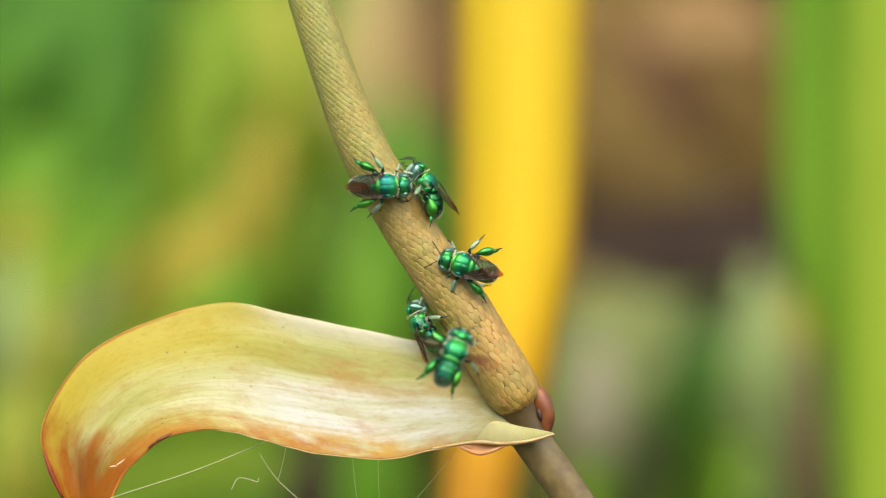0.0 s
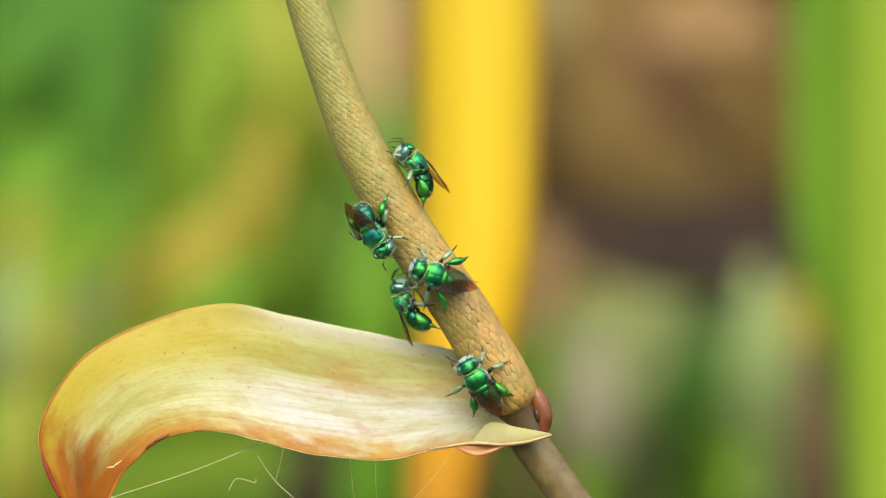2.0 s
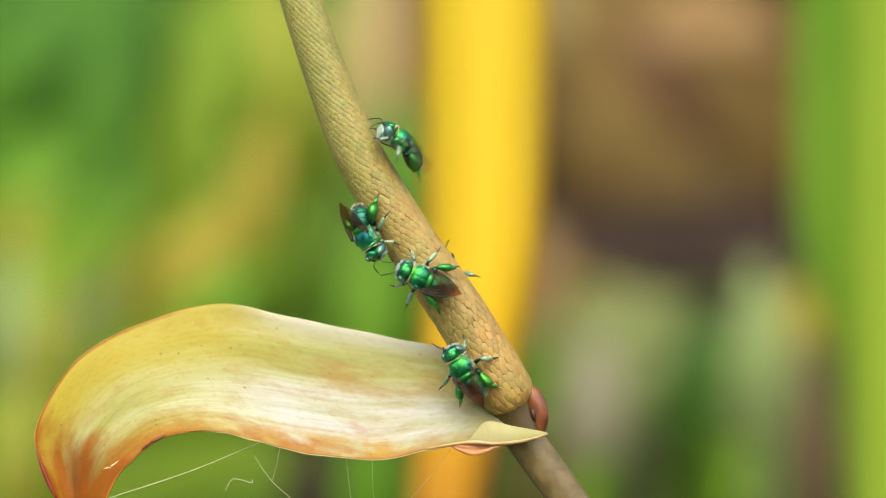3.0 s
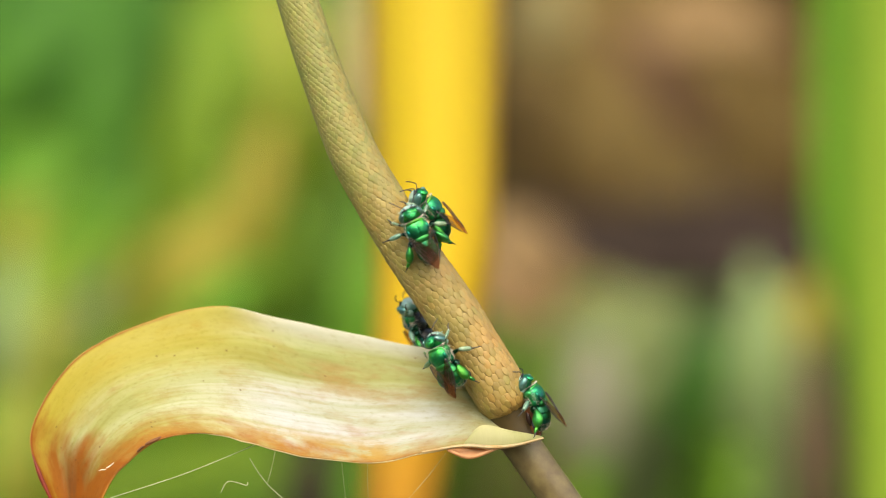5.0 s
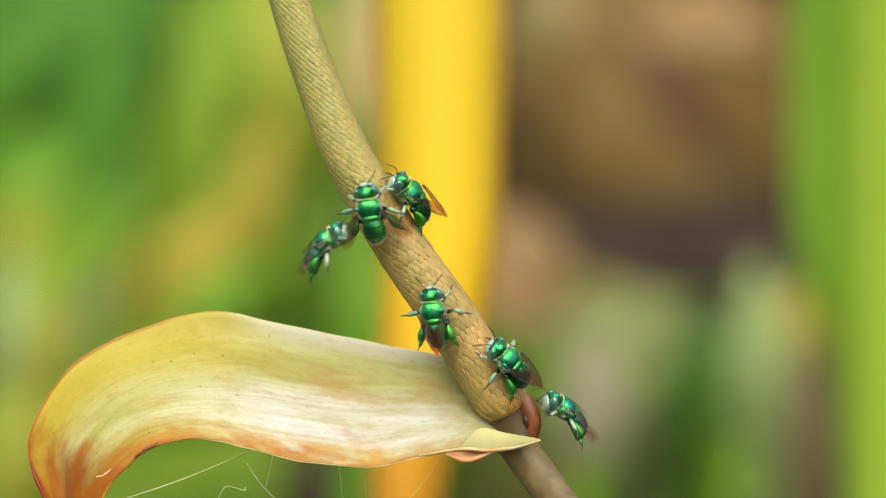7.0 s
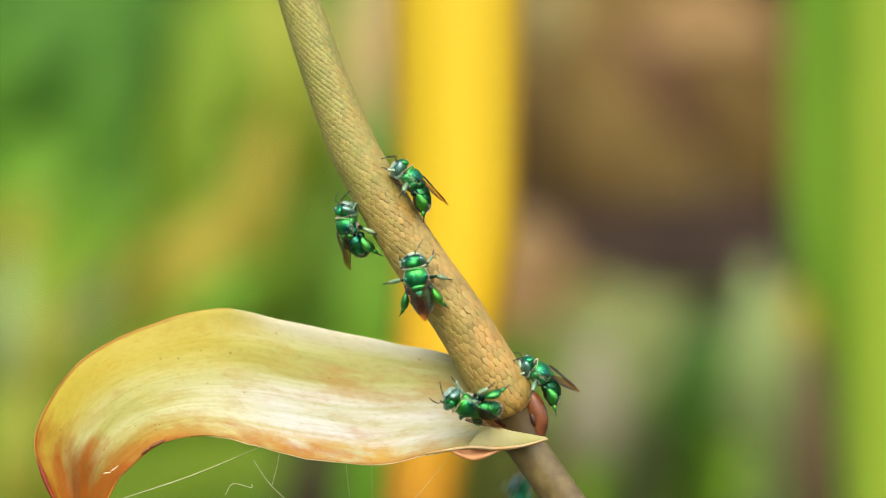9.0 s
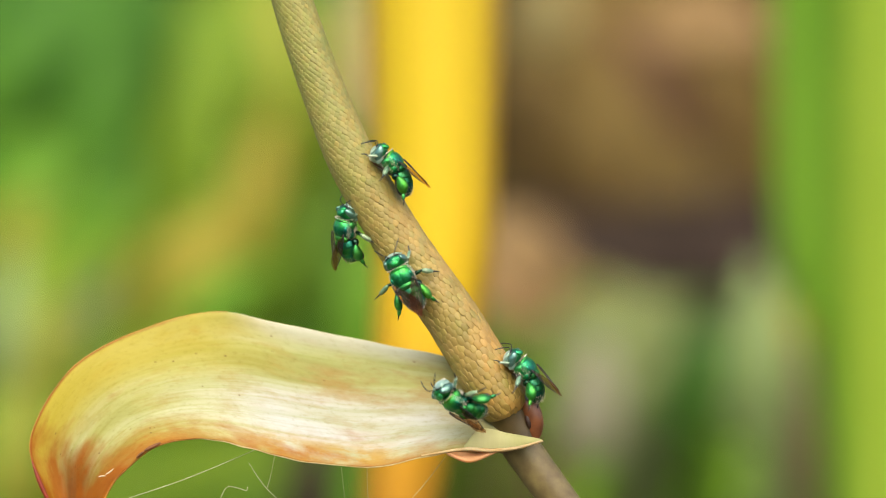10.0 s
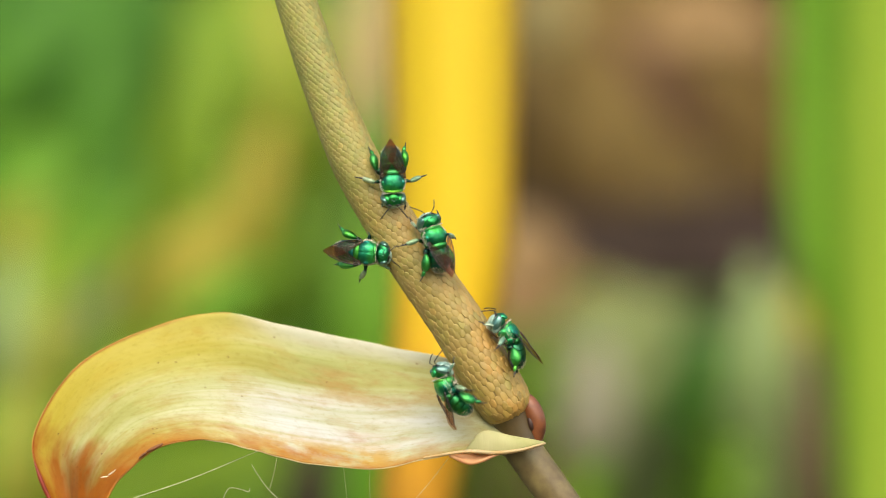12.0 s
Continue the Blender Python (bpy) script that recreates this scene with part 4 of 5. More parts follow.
def build_base():
    line = smooth([at(890, 680), at(916, 730, 0.001), at(938, 775, 0.001), at(950, 800, 0.001)], 16)
    part("stipe", tube(bmesh.new(), line, [(40 - 0.95 * i) * U for i in range(16)], 28), M_STIPE, FLOWER, "olive brown neck below the spike")
    line = smooth([at(925, 765, 0.001), at(943, 790, 0.001), at(1009, 882, 0.001), at(1100, 1010, 0.002), at(1260, 1300, 0.004), at(1500, 1900, 0.01), at(1750, 3100, 0.02), at(1950, 5600, 0.03), at(2000, 10441, 0.03) + Vector((0, 0, -0.04))], 80)
    part("stalk", tube(bmesh.new(), line, [(34 + 2 * math.sin(i)) * U if i < 3 else 33.5 * U for i in range(80)], 24), M_STEM, FLOWER, "brownish flower stalk rising from the soil")
    # rusty collar at the back of the neck
    bm = bmesh.new()
    rows = []
    for s in np.linspace(0, 1, 16):
        c = smooth([at(936, 684), at(950, 706), at(960, 738), at(958, 772)], 16)[int(round(s * 15))]
        w = U * (5 + 13 * math.sin(math.pi * min(1, 0.08 + s * 0.9)) ** 0.7)
        rows.append((c, w))
    tube(bm, [r[0] for r in rows], [r[1] for r in rows], 20)
    part("collar", bm, M_RUST, FLOWER, "glossy rust-red collar")
    # a dark lump gives the collar's inner shadow by its colour
    part("recess", ball(bmesh.new(), at(949, 733, -0.0008), (6.5 * U, 10 * U, 15 * U), (0, -14, 0), 16, 10), M_RECESS_SHADOW, FLOWER, "dark lump standing in for shadow inside the collar")
    # pale lobe folded in front of the neck
    up = smooth([(837, 777, 0), (866, 747, 0), (915, 756, 0), (972, 766, 0)], 24)
    lo = smooth([(835, 781, 0), (876, 784, 0), (930, 780, 0), (973, 768, 0)], 24)
    rows = []
    for i in range(24):
        s = i / 23
        arch = math.sin(math.pi * s)
        rows.append([at(up[i].x + (lo[i].x - up[i].x) * v, up[i].y + (lo[i].y - up[i].y) * v, -0.0035 - 0.0011 * arch * (0.4 + 0.6 * v) - 0.0004 * arch * math.sin(math.pi * v)) for v in np.linspace(0, 1, 9)])
    thicken(part("lobe", sheet(bmesh.new(), rows), M_FLAP, FLOWER, "pale green folded lobe of the spathe"), 0.0006)
    part("margin", tube(bmesh.new(), [r[-1] for r in rows], 0.00022, 8), M_EDGE, FLOWER)
    up = smooth([(760, 793, 0), (835, 780, 0), (882, 782, 0), (930, 778, 0), (975, 767, 0)], 30)
    lo = smooth([(760, 795, 0), (835, 785, 0), (886, 788, 0), (932, 782, 0), (976, 768.5, 0)], 30)
    rows = [[at(u.x + (l.x - u.x) * v, u.y + (l.y - u.y) * v, -0.0048 - 0.0006 * math.sin(math.pi * v)) for v in np.linspace(0, 1, 5)] for u, l in zip(up, lo)]
    thicken(part("hem", sheet(bmesh.new(), rows), M_HEM, FLOWER, "cream and orange hem of the spathe"), 0.0002)
    up = smooth([(804, 788, 0), (850, 784, 0), (900, 781, 0)], 20)
    lo = smooth([(806, 790, 0), (846, 804, 0), (901, 783, 0)], 20)
    rows = [[at(u.x + (l.x - u.x) * v, u.y + (l.y - u.y) * v, -0.002 - 0.003 * v) for v in np.linspace(0, 1, 6)] for u, l in zip(up, lo)]
    thicken(part("under_lobe", sheet(bmesh.new(), rows), M_LIP, FLOWER, "rusty orange underside of the lobe"), 0.0005)


build_base()


def build_webs():
    web = new("spider_web")
    for pts, r in (
            ([(466, 782, 0.0), (340, 834, -0.002), (196, 882, -0.004), (120, 912, -0.006)], 0.00009),
            ([(500, 794, 0.0), (495, 820, 0.0), (487, 850, 0.0)], 0.00006),
            ([(455, 806, 0.001), (470, 830, 0.0), (490, 855, -0.001), (522, 884, -0.002), (560, 920, -0.003)], 0.00007),
            ([(404, 868, 0.0), (412, 852, 0.0), (420, 847, 0.0), (436, 850, 0.0), (450, 854, 0.0), (452, 848, 0.0)], 0.00009),
            ([(803, 795, 0.0), (770, 838, 0.0), (730, 884, 0.0), (690, 930, 0.0)], 0.00005),
            ([(664, 814, 0.0), (664, 850, 0.001), (668, 900, 0.002)], 0.00004),
            ([(618, 812, 0.0), (622, 850, 0.001), (628, 900, 0.002)], 0.00004)):
        part("thread", tube(bmesh.new(), smooth([at(*p) for p in pts], 24), r * 0.75, 6), M_SILK, web)
    return tagged(web, "fine torn spider threads hanging under the spathe", "spider web")


WEB = build_webs()

# ---- bees ----
MM = 0.001


def mm(points):
    return [Vector(p) * MM for p in points]


WAIST, NECK = Vector((0, -0.55, -0.15)) * MM, Vector((0, 3.0, -0.2)) * MM


def hairs(rng, count, where, long):
    """Fine tapering hairs; where(rng) gives a root and a way, in mm."""
    bm = bmesh.new()
    for k in range(count):
        root, way = where(rng)
        d = (way + Vector((rng.uniform(-.35, .35), rng.uniform(-.35, .35), rng.uniform(-.35, .35)))).normalized() * rng.uniform(0.4, 1.0) * long * MM
        w = d.orthogonal().normalized() * 0.015 * MM
        t = d.cross(w).normalized() * 0.015 * MM
        root = Vector(root) * MM
        v = [bm.verts.new(root + w), bm.verts.new(root - w * 0.5 + t), bm.verts.new(root - w * 0.5 - t), bm.verts.new(root + d)]
        for tri in ((0, 1, 3), (1, 2, 3), (2, 0, 3)):
            bm.faces.new([v[q] for q in tri])
    return bm


def build_bee():
    bee = new("orchid_bee")
    rng = random.Random(11)
    # abdomen: a dark core with five overlapping plates
    core = bmesh.new()
    ball(core, mm([(0, -2.9, -0.15)])[0], (1.75 * MM, 2.3 * MM, 1.5 * MM), (6, 0, 0))
    abdomen = part("abdomen", core, M_DARK, bee, "metallic green abdomen")
    cuts = [-0.5, -1.75, -2.85, -3.8, -4.6, -5.25]
    for a, b in zip(cuts, cuts[1:]):
        rows = []
        for f in np.linspace(0, 1, 5):
            y = a + (b - 0.2 - a) * f if b > -5.2 else a + (b - a) * f
            s = min(1.0, max(-1.0, (y + 2.6) / 2.68))
            r = max(0.03, math.sqrt(max(0.0, 1 - abs(s) ** 2.4))) * (0.975 + 0.035 * f)
            rows.append([Vector((1.92 * r * math.sin(q), y, 1.7 * r * math.cos(q) - 0.1 - 0.12 * max(0, -y - 3))) * MM for q in np.linspace(-1.95, 1.95, 21)])
        thicken(part("plate", sheet(bmesh.new(), rows), M_ABDOMEN, abdomen), 0.00005)

    def tail_root(g):
        a, y = g.uniform(-2.3, 2.3), g.uniform(-5.2, -3.6)
        r = math.sqrt(max(0.02, 1 - abs((y + 2.6) / 2.7) ** 2.4))
        return (1.92 * r * math.sin(a), y, 1.7 * r * math.cos(a) - 0.15), Vector((math.sin(a) * 0.6, -1, math.cos(a) * 0.6))
    part("fringe", hairs(rng, 260, tail_root, 0.45), M_FUZZ, abdomen, "pale hairs at the tail")
    # thorax
    bm = ball(bmesh.new(), (0, 1.35 * MM, 0.05 * MM), (2.12 * MM, 1.85 * MM, 1.95 * MM), (0, 0, 0), 32, 20)
    for v in bm.verts:
        # squarer in plan, flattened above, with a groove down the back
        x, y = v.co.x / 0.00212, (v.co.y - 0.00135) / 0.00185
        g = (max(1e-6, x * x + y * y)) ** 0.5
        q = (abs(x) ** 2.6 + abs(y) ** 2.6 + 1e-9) ** (1 / 2.6)
        v.co.x *= 1 + 0.7 * (g / q - 1)
        v.co.y = 0.00135 + (v.co.y - 0.00135) * (1 + 0.7 * (g / q - 1))
        if v.co.z > 0.0011:
            v.co.z = 0.0011 + (v.co.z - 0.0011) * 0.68
        if v.co.z > 0.0008 and abs(v.co.x) < 0.00012:
            v.co.z -= 0.00007
        # furrows beside the back, over the wing roots
        if v.co.z > 0.0006 and 0.0014 < abs(v.co.x) < 0.0018:
            v.co.z -= 0.00009
    thorax = part("thorax", bm, M_THORAX, bee, "shiny green rounded thorax")
    bm = ball(bmesh.new(), (0, -0.42 * MM, 0.55 * MM), (1.72 * MM, 0.78 * MM, 0.92 * MM), (-14, 0, 0), 22, 14)
    part("scutellum", bm, M_LIME, thorax, "yellow-green plate")
    for sx in (-1, 1):
        part("wing_cap", ball(bmesh.new(), (1.72 * sx * MM, 1.35 * MM, 0.8 * MM), (0.42 * MM, 0.62 * MM, 0.38 * MM), u=12, v=8), M_THORAX, thorax)
        # green plates of the flank, with a dark seam between them
        part("flank", ball(bmesh.new(), (1.5 * sx * MM, 2.0 * MM, -0.7 * MM), (0.62 * MM, 0.85 * MM, 1.05 * MM), (0, 16 * sx, 0), 16, 10), M_LIME, thorax, "green plate of the flank")
        part("flank", ball(bmesh.new(), (1.5 * sx * MM, 0.35 * MM, -0.55 * MM), (0.55 * MM, 0.72 * MM, 0.9 * MM), (0, 14 * sx, 0), 16, 10), M_THORAX, thorax, "green plate of the flank")
    # black breast, also standing in for shade between body and legs
    part("breast", ball(bmesh.new(), (0, 0.9 * MM, -0.75 * MM), (1.75 * MM, 2.0 * MM, 1.4 * MM)), M_DARK, thorax, "black underside and painted shade among the legs")
    # a raised collar before the thorax, its edge pale
    line = [Vector((1.55 * math.sin(q), 2.95 - 0.5 * (1 - math.cos(q)), 1.15 * math.cos(q) - 0.05)) * MM for q in np.linspace(-1.75, 1.75, 17)]
    part("collar", tube(bmesh.new(), line, 0.3 * MM, 8), M_LIME, thorax, "yellow-green collar")

    def low_root(g):
        a, y = (1.95 + abs(g.gauss(0, 0.4))) * g.choice((-1, 1)), g.uniform(-0.7, 3.2)
        c = math.sqrt(max(0.05, 1 - ((y - 1.3) / 2.4) ** 2))
        return (2.1 * math.sin(a) * c, y, 1.95 * math.cos(a) * c), Vector((math.sin(a), g.uniform(-0.7, 0.2), math.cos(a)))

    def neck_root(g):
        a = g.uniform(-2.2, 2.2)
        return (1.75 * math.sin(a), 3.1, 1.3 * math.cos(a) - 0.1), Vector((math.sin(a), 0.5, math.cos(a)))

    def rim_root(g):
        a = g.uniform(1.15, 1.7) * g.choice((-1, 1))
        y = g.uniform(-0.8, 3.1)
        c = math.sqrt(max(0.05, 1 - ((y - 1.35) / 2.3) ** 2))
        return (2.1 * math.sin(a) * c, y, 1.7 * math.cos(a) * c), Vector((math.sin(a), g.uniform(-0.6, 0.3), 0.5))
    part("fuzz", hairs(rng, 1500, low_root, 0.7), M_FUZZ, thorax, "pale tan hairs beneath")
    part("fuzz", hairs(rng, 420, neck_root, 0.55), M_FUZZ, thorax, "pale hairs round the neck")
    part("fuzz", hairs(rng, 620, rim_root, 0.5), M_FUZZ, thorax, "pale hairs along the sides")
    # head: broad, hollowed between the eyes, with three small simple eyes on its crown
    bm = ball(bmesh.new(), (0, 4.15 * MM, -0.35 * MM), (2.15 * MM, 1.25 * MM, 1.8 * MM), (-12, 0, 0), 26, 16)
    for v in bm.verts:
        if v.co.z > 0.0004:
            v.co.z -= 0.00022 * math.exp(-((abs(v.co.x) - 0.0009) / 0.0003) ** 2)
    head = part("head", bm, M_GREEN, bee, "green head with a silvery face")
    part("face", ball(bmesh.new(), (0, 4.7 * MM, -0.85 * MM), (1.75 * MM, 1.1 * MM, 1.55 * MM), (-20, 0, 0)), M_FACE, head, "silvery white face")
    part("crown", ball(bmesh.new(), (0, 4.05 * MM, 1.05 * MM), (0.95 * MM, 0.85 * MM, 0.5 * MM), (-18, 0, 0), 16, 10), M_THORAX, head)
    part("brow", tube(bmesh.new(), smooth(mm([(-1.35, 5.0, 0.35), (-0.6, 5.2, 0.75), (0, 5.05, 0.6), (0.6, 5.2, 0.75), (1.35, 5.0, 0.35)]), 15), 0.17 * MM, 8), M_DARK, head, "dark bar over the face")
    for q in (-0.32, 0.0, 0.32):
        part("ocellus", ball(bmesh.new(), (q * MM, (4.25 + 0.2 * (q == 0)) * MM, 1.52 * MM), (0.12 * MM,) * 3, u=10, v=6), M_EYE, head)
    part("jaw", ball(bmesh.new(), (0, 5.0 * MM, -1.9 * MM), (0.75 * MM, 0.5 * MM, 0.5 * MM)), M_PALE, head)
    part("tongue", tube(bmesh.new(), smooth(mm([(0, 5.0, -2.1), (0, 4.0, -2.55), (0, 2.6, -2.5), (0, 1.0, -2.3)]), 12), 0.14 * MM, 7), M_SHINE, head, "folded brown tongue")
    for sx in (-1, 1):
        part("cheek", ball(bmesh.new(), (1.35 * sx * MM, 3.75 * MM, -1.05 * MM), (0.7 * MM, 0.75 * MM, 1.0 * MM), (-15, 0, 14 * sx), 14, 10), M_FACE, head, "silvery cheek")
        part("eye", ball(bmesh.new(), (1.62 * sx * MM, 4.2 * MM, -0.2 * MM), (0.6 * MM, 0.82 * MM, 1.45 * MM), (-15, 0, 24 * sx)), M_EYE, head, "dark green glossy eye")
        line = [Vector((1.42 * sx + 0.32 * sx * math.cos(q), 4.86 + 0.3 * math.cos(q) - 0.3 * math.sin(q), -0.25 + 1.3 * math.sin(q))) * MM for q in np.linspace(-1.2, 0.9, 11)]
        part("eye_rim", tube(bmesh.new(), line, [w * MM for w in (0.02, 0.05, 0.07, 0.08, 0.08, 0.08, 0.07, 0.06, 0.05, 0.04, 0.02)], 8), M_FACE, head, "silvery rim beside the eye")
        line = smooth(mm([(0.45 * sx, 5.2, 0.3), (0.95 * sx, 5.75, 1.05), (1.3 * sx, 6.1, 1.0), (1.9 * sx, 6.9, 0.45), (2.4 * sx, 7.6, -0.25)]), 14)
        part("antenna", tube(bmesh.new(), line, [0.075 * MM] * 5 + [0.095 * MM] * 9, 7), M_DARK, head)
    # wings, folded back; each keyed about its hinge
    for sx in (-1, 1):
        rows = []
        for s in np.linspace(0, 1, 19):
            y = -7.2 * s
            w = 0.3 + 1.9 * math.sin(math.pi * (0.03 + 0.95 * s) ** 1.5) ** 0.62
            lead = 0.25 + 0.5 * math.sin(math.pi * s) - 0.5 * s * s
            rows.append([Vector((sx * (lead - w * v), y + 0.5 * s * v * v, -0.12 * math.sin(3.1 * v) + 0.05 * math.sin(9 * s + 6 * v) - 0.25 * s * s)) * MM for v in np.linspace(0, 1, 9)])
        ob = thicken(part("wing", sheet(bmesh.new(), rows), M_WING, bee, "smoky brown folded wing"), 0.00003)
        ob.matrix_basis = wing_pose(sx, 0, 0)
        for v, last in ((0, 16), (2, 13), (4, 11), (6, 8)):
            part("vein", tube(bmesh.new(), [r[v] + Vector((0, 0, 0.00003)) for r in rows[:last]], 0.00005 if v else 0.00009, 6), M_DARK, ob)
        for k in (7, 11):
            part("vein", tube(bmesh.new(), [p + Vector((0, 0, 0.00003)) for p in rows[k][:5]], 0.00004, 6), M_DARK, ob)
    # legs
    for sx in (-1, 1):
        for name, hip, knee, ankle, foot, rf, rt, mat in (
                ("fore_leg", (1.0, 2.4, -1.4), (2.3, 3.5, -1.1), (2.9, 4.6, -2.5), (3.0, 5.6, -3.2), 0.3, 0.27, M_SHIN),
                ("middle_leg", (1.4, 0.8, -1.5), (3.2, 1.0, -0.9), (5.0, 0.1, -1.9), (6.2, -0.4, -3.1), 0.33, 0.46, M_SHIN),
                ("hind_leg", (1.3, -0.6, -1.4), (2.5, -1.0, -0.7), (3.05, -3.9, -1.8), (3.9, -5.4, -3.0), 0.6, 0.98, M_LIME)):
            o = Vector((hip[0] * sx, hip[1], hip[2])) * MM
            P = [Vector((p[0] * sx, p[1], p[2])) * MM - o for p in (hip, knee, ankle, foot)]
            line = [P[0].lerp(P[1], f) for f in np.linspace(0, 1, 7)]
            leg = part(name, tube(bmesh.new(), line, [rf * MM * (0.55 + 0.6 * math.sin(math.pi * f)) for f in np.linspace(0, 1, 7)], 10), {"fore_leg": M_SHIN, "middle_leg": M_THIGH, "hind_leg": M_THIGH}[name], bee)
            leg.matrix_basis = Matrix.Translation(o)
            part("knee", ball(bmesh.new(), P[1], (0.24 * MM,) * 3, u=10, v=7), M_DARK, leg)
            line = [P[1].lerp(P[2], f) for f in np.linspace(0, 1, 9)]
            if name == "hind_leg":
                # a broad flat paddle, widest past the middle, with a dark lower keel
                line = [p + Vector((0, 0, 0.00035)) * math.sin(math.pi * f) for p, f in zip(line, np.linspace(0, 1, 9))]
                widths = (0.24, 0.5, 0.72, 0.88, 1.0, 1.04, 0.98, 0.78, 0.36)
                bm = tube(bmesh.new(), line, [rt * MM * w for w in widths], 16)
                flat = (P[2] - P[1]).cross(Vector((0, 0, 1))).normalized()
                for v in bm.verts:
                    v.co -= flat * (v.co - P[1]).dot(flat) * 0.28
                part("shin", bm, mat, leg, "broad yellow-green shin")
                keel = [p - Vector((0, 0, rt * MM * w * 0.88)) - flat * (p - P[1]).dot(flat) * 0.28 for p, w in zip(line[1:], widths[1:])]
                part("keel", tube(bmesh.new(), keel, [0.1 * MM, 0.18 * MM, 0.24 * MM, 0.3 * MM, 0.34 * MM, 0.34 * MM, 0.28 * MM, 0.14 * MM], 8), M_DARK, leg, "black edge of the shin")
                spur = [P[2].lerp(P[3], f) for f in np.linspace(0.0, 0.55, 7)]
                part("heel", tube(bmesh.new(), spur, [w * MM for w in (0.26, 0.34, 0.36, 0.34, 0.3, 0.24, 0.14)], 10), M_LIME, leg, "flattened green heel joint")
            else:
                part("shin", tube(bmesh.new(), line, [rt * MM * (0.28 + 0.72 * math.sin(math.pi * (0.06 + 0.86 * f)) ** 0.6) for f in np.linspace(0, 1, 9)], 12), mat, leg, "pale hairy shin")

                def shin_root(g, a=P[1], b=P[2]):
                    way = Vector((g.gauss(0, 1), g.gauss(0, 1), g.gauss(0, 1))).normalized()
                    return (a.lerp(b, g.uniform(0.2, 1.0)) + way * rt * 0.7 * MM) / MM, way + (b - a).normalized()
                part("brush", hairs(rng, 110, shin_root, 0.42), M_FUZZ, leg, "pale hairs of the shin")
            line = smooth([P[2], P[2].lerp(P[3], 0.5) + Vector((0, 0, 0.0002)), P[3]], 7)
            part("foot", tube(bmesh.new(), line, [0.16 * MM, 0.15 * MM, 0.14 * MM, 0.12 * MM, 0.11 * MM, 0.09 * MM, 0.06 * MM], 8), M_DARK, leg)
    return tagged(bee, "metallic green orchid bee with smoky wings", "bee", "bees on the flower spike")


def wing_pose(sx, spread, flap):
    """spread: 0 folded to 1 held out; flap: degrees up."""
    hinge = pose(1.95 * sx * MM, 0.7 * MM, (1.3 + 0.1 * sx) * MM)
    return hinge @ pose(0, 0, 0, 0, -sx * flap, 0) @ pose(0, 0, 0, -7 * (1 - spread), sx * 9 * (1 - spread), sx * (-14 + 2 * sx + 90 * spread))


BEE = build_bee()
BEES = [BEE] + [copy_thing(BEE, Matrix()) for k in range(5)]

# Plan rows of the flower's sway: seconds, across, down, turn in degrees (clockwise)
SWAY = [(0, 5.8, 0.6, 0.22), (0.5, -0.7, 2.7, 0.18), (1, -4.2, 3.6, -0.27), (1.5, 0, 0, 0), (2, 1.3, 2.3, 0.24), (2.5, -11.3, 5.1, -0.13),
        (3, -5, 0.5, -0.02), (3.2, -13.6, 4.9, -0.05), (4, -14, 4, -0.1), (4.8, -21.7, 7.6, -0.45), (5, -13.2, 7.2, 0.24), (5.5, -19.8, 8.7, -0.27), (6, -11.4, 7.2, -0.07),
        (6.5, -12.9, 9.3, -0.02), (7, -18, 12.1, -0.24), (7.2, -12, 11.3, 0), (8, -10, 9.8, 0), (8.8, -13, 10.5, -0.1), (9, -5.6, 9.3, 0), (9.5, -12.9, 11.1, 0.01), (10, -14.2, 12.6, -0.2),
        (10.5, -7.2, 13.4, -0.02), (11, -11.1, 14.8, -0.03), (11.5, -15.5, 16.8, -0.22), (12, -9.9, 16.7, 0.03)]


def sway_at(t):
    for a, b in zip(SWAY, SWAY[1:]):
        if t <= b[0]:
            f = (t - a[0]) / (b[0] - a[0])
            return [a[k] + (b[k] - a[k]) * f for k in (1, 2, 3)]
    return SWAY[-1][1:]


def sway_pose(t):
    dx, dy, turn = sway_at(t)
    pivot = at(930, 780)
    return Matrix.Translation((dx * U, 0, -dy * U)) @ Matrix.Translation(pivot) @ pose(0, 0, 0, 0, turn, 0) @ Matrix.Translation(-pivot)


UP = "up"
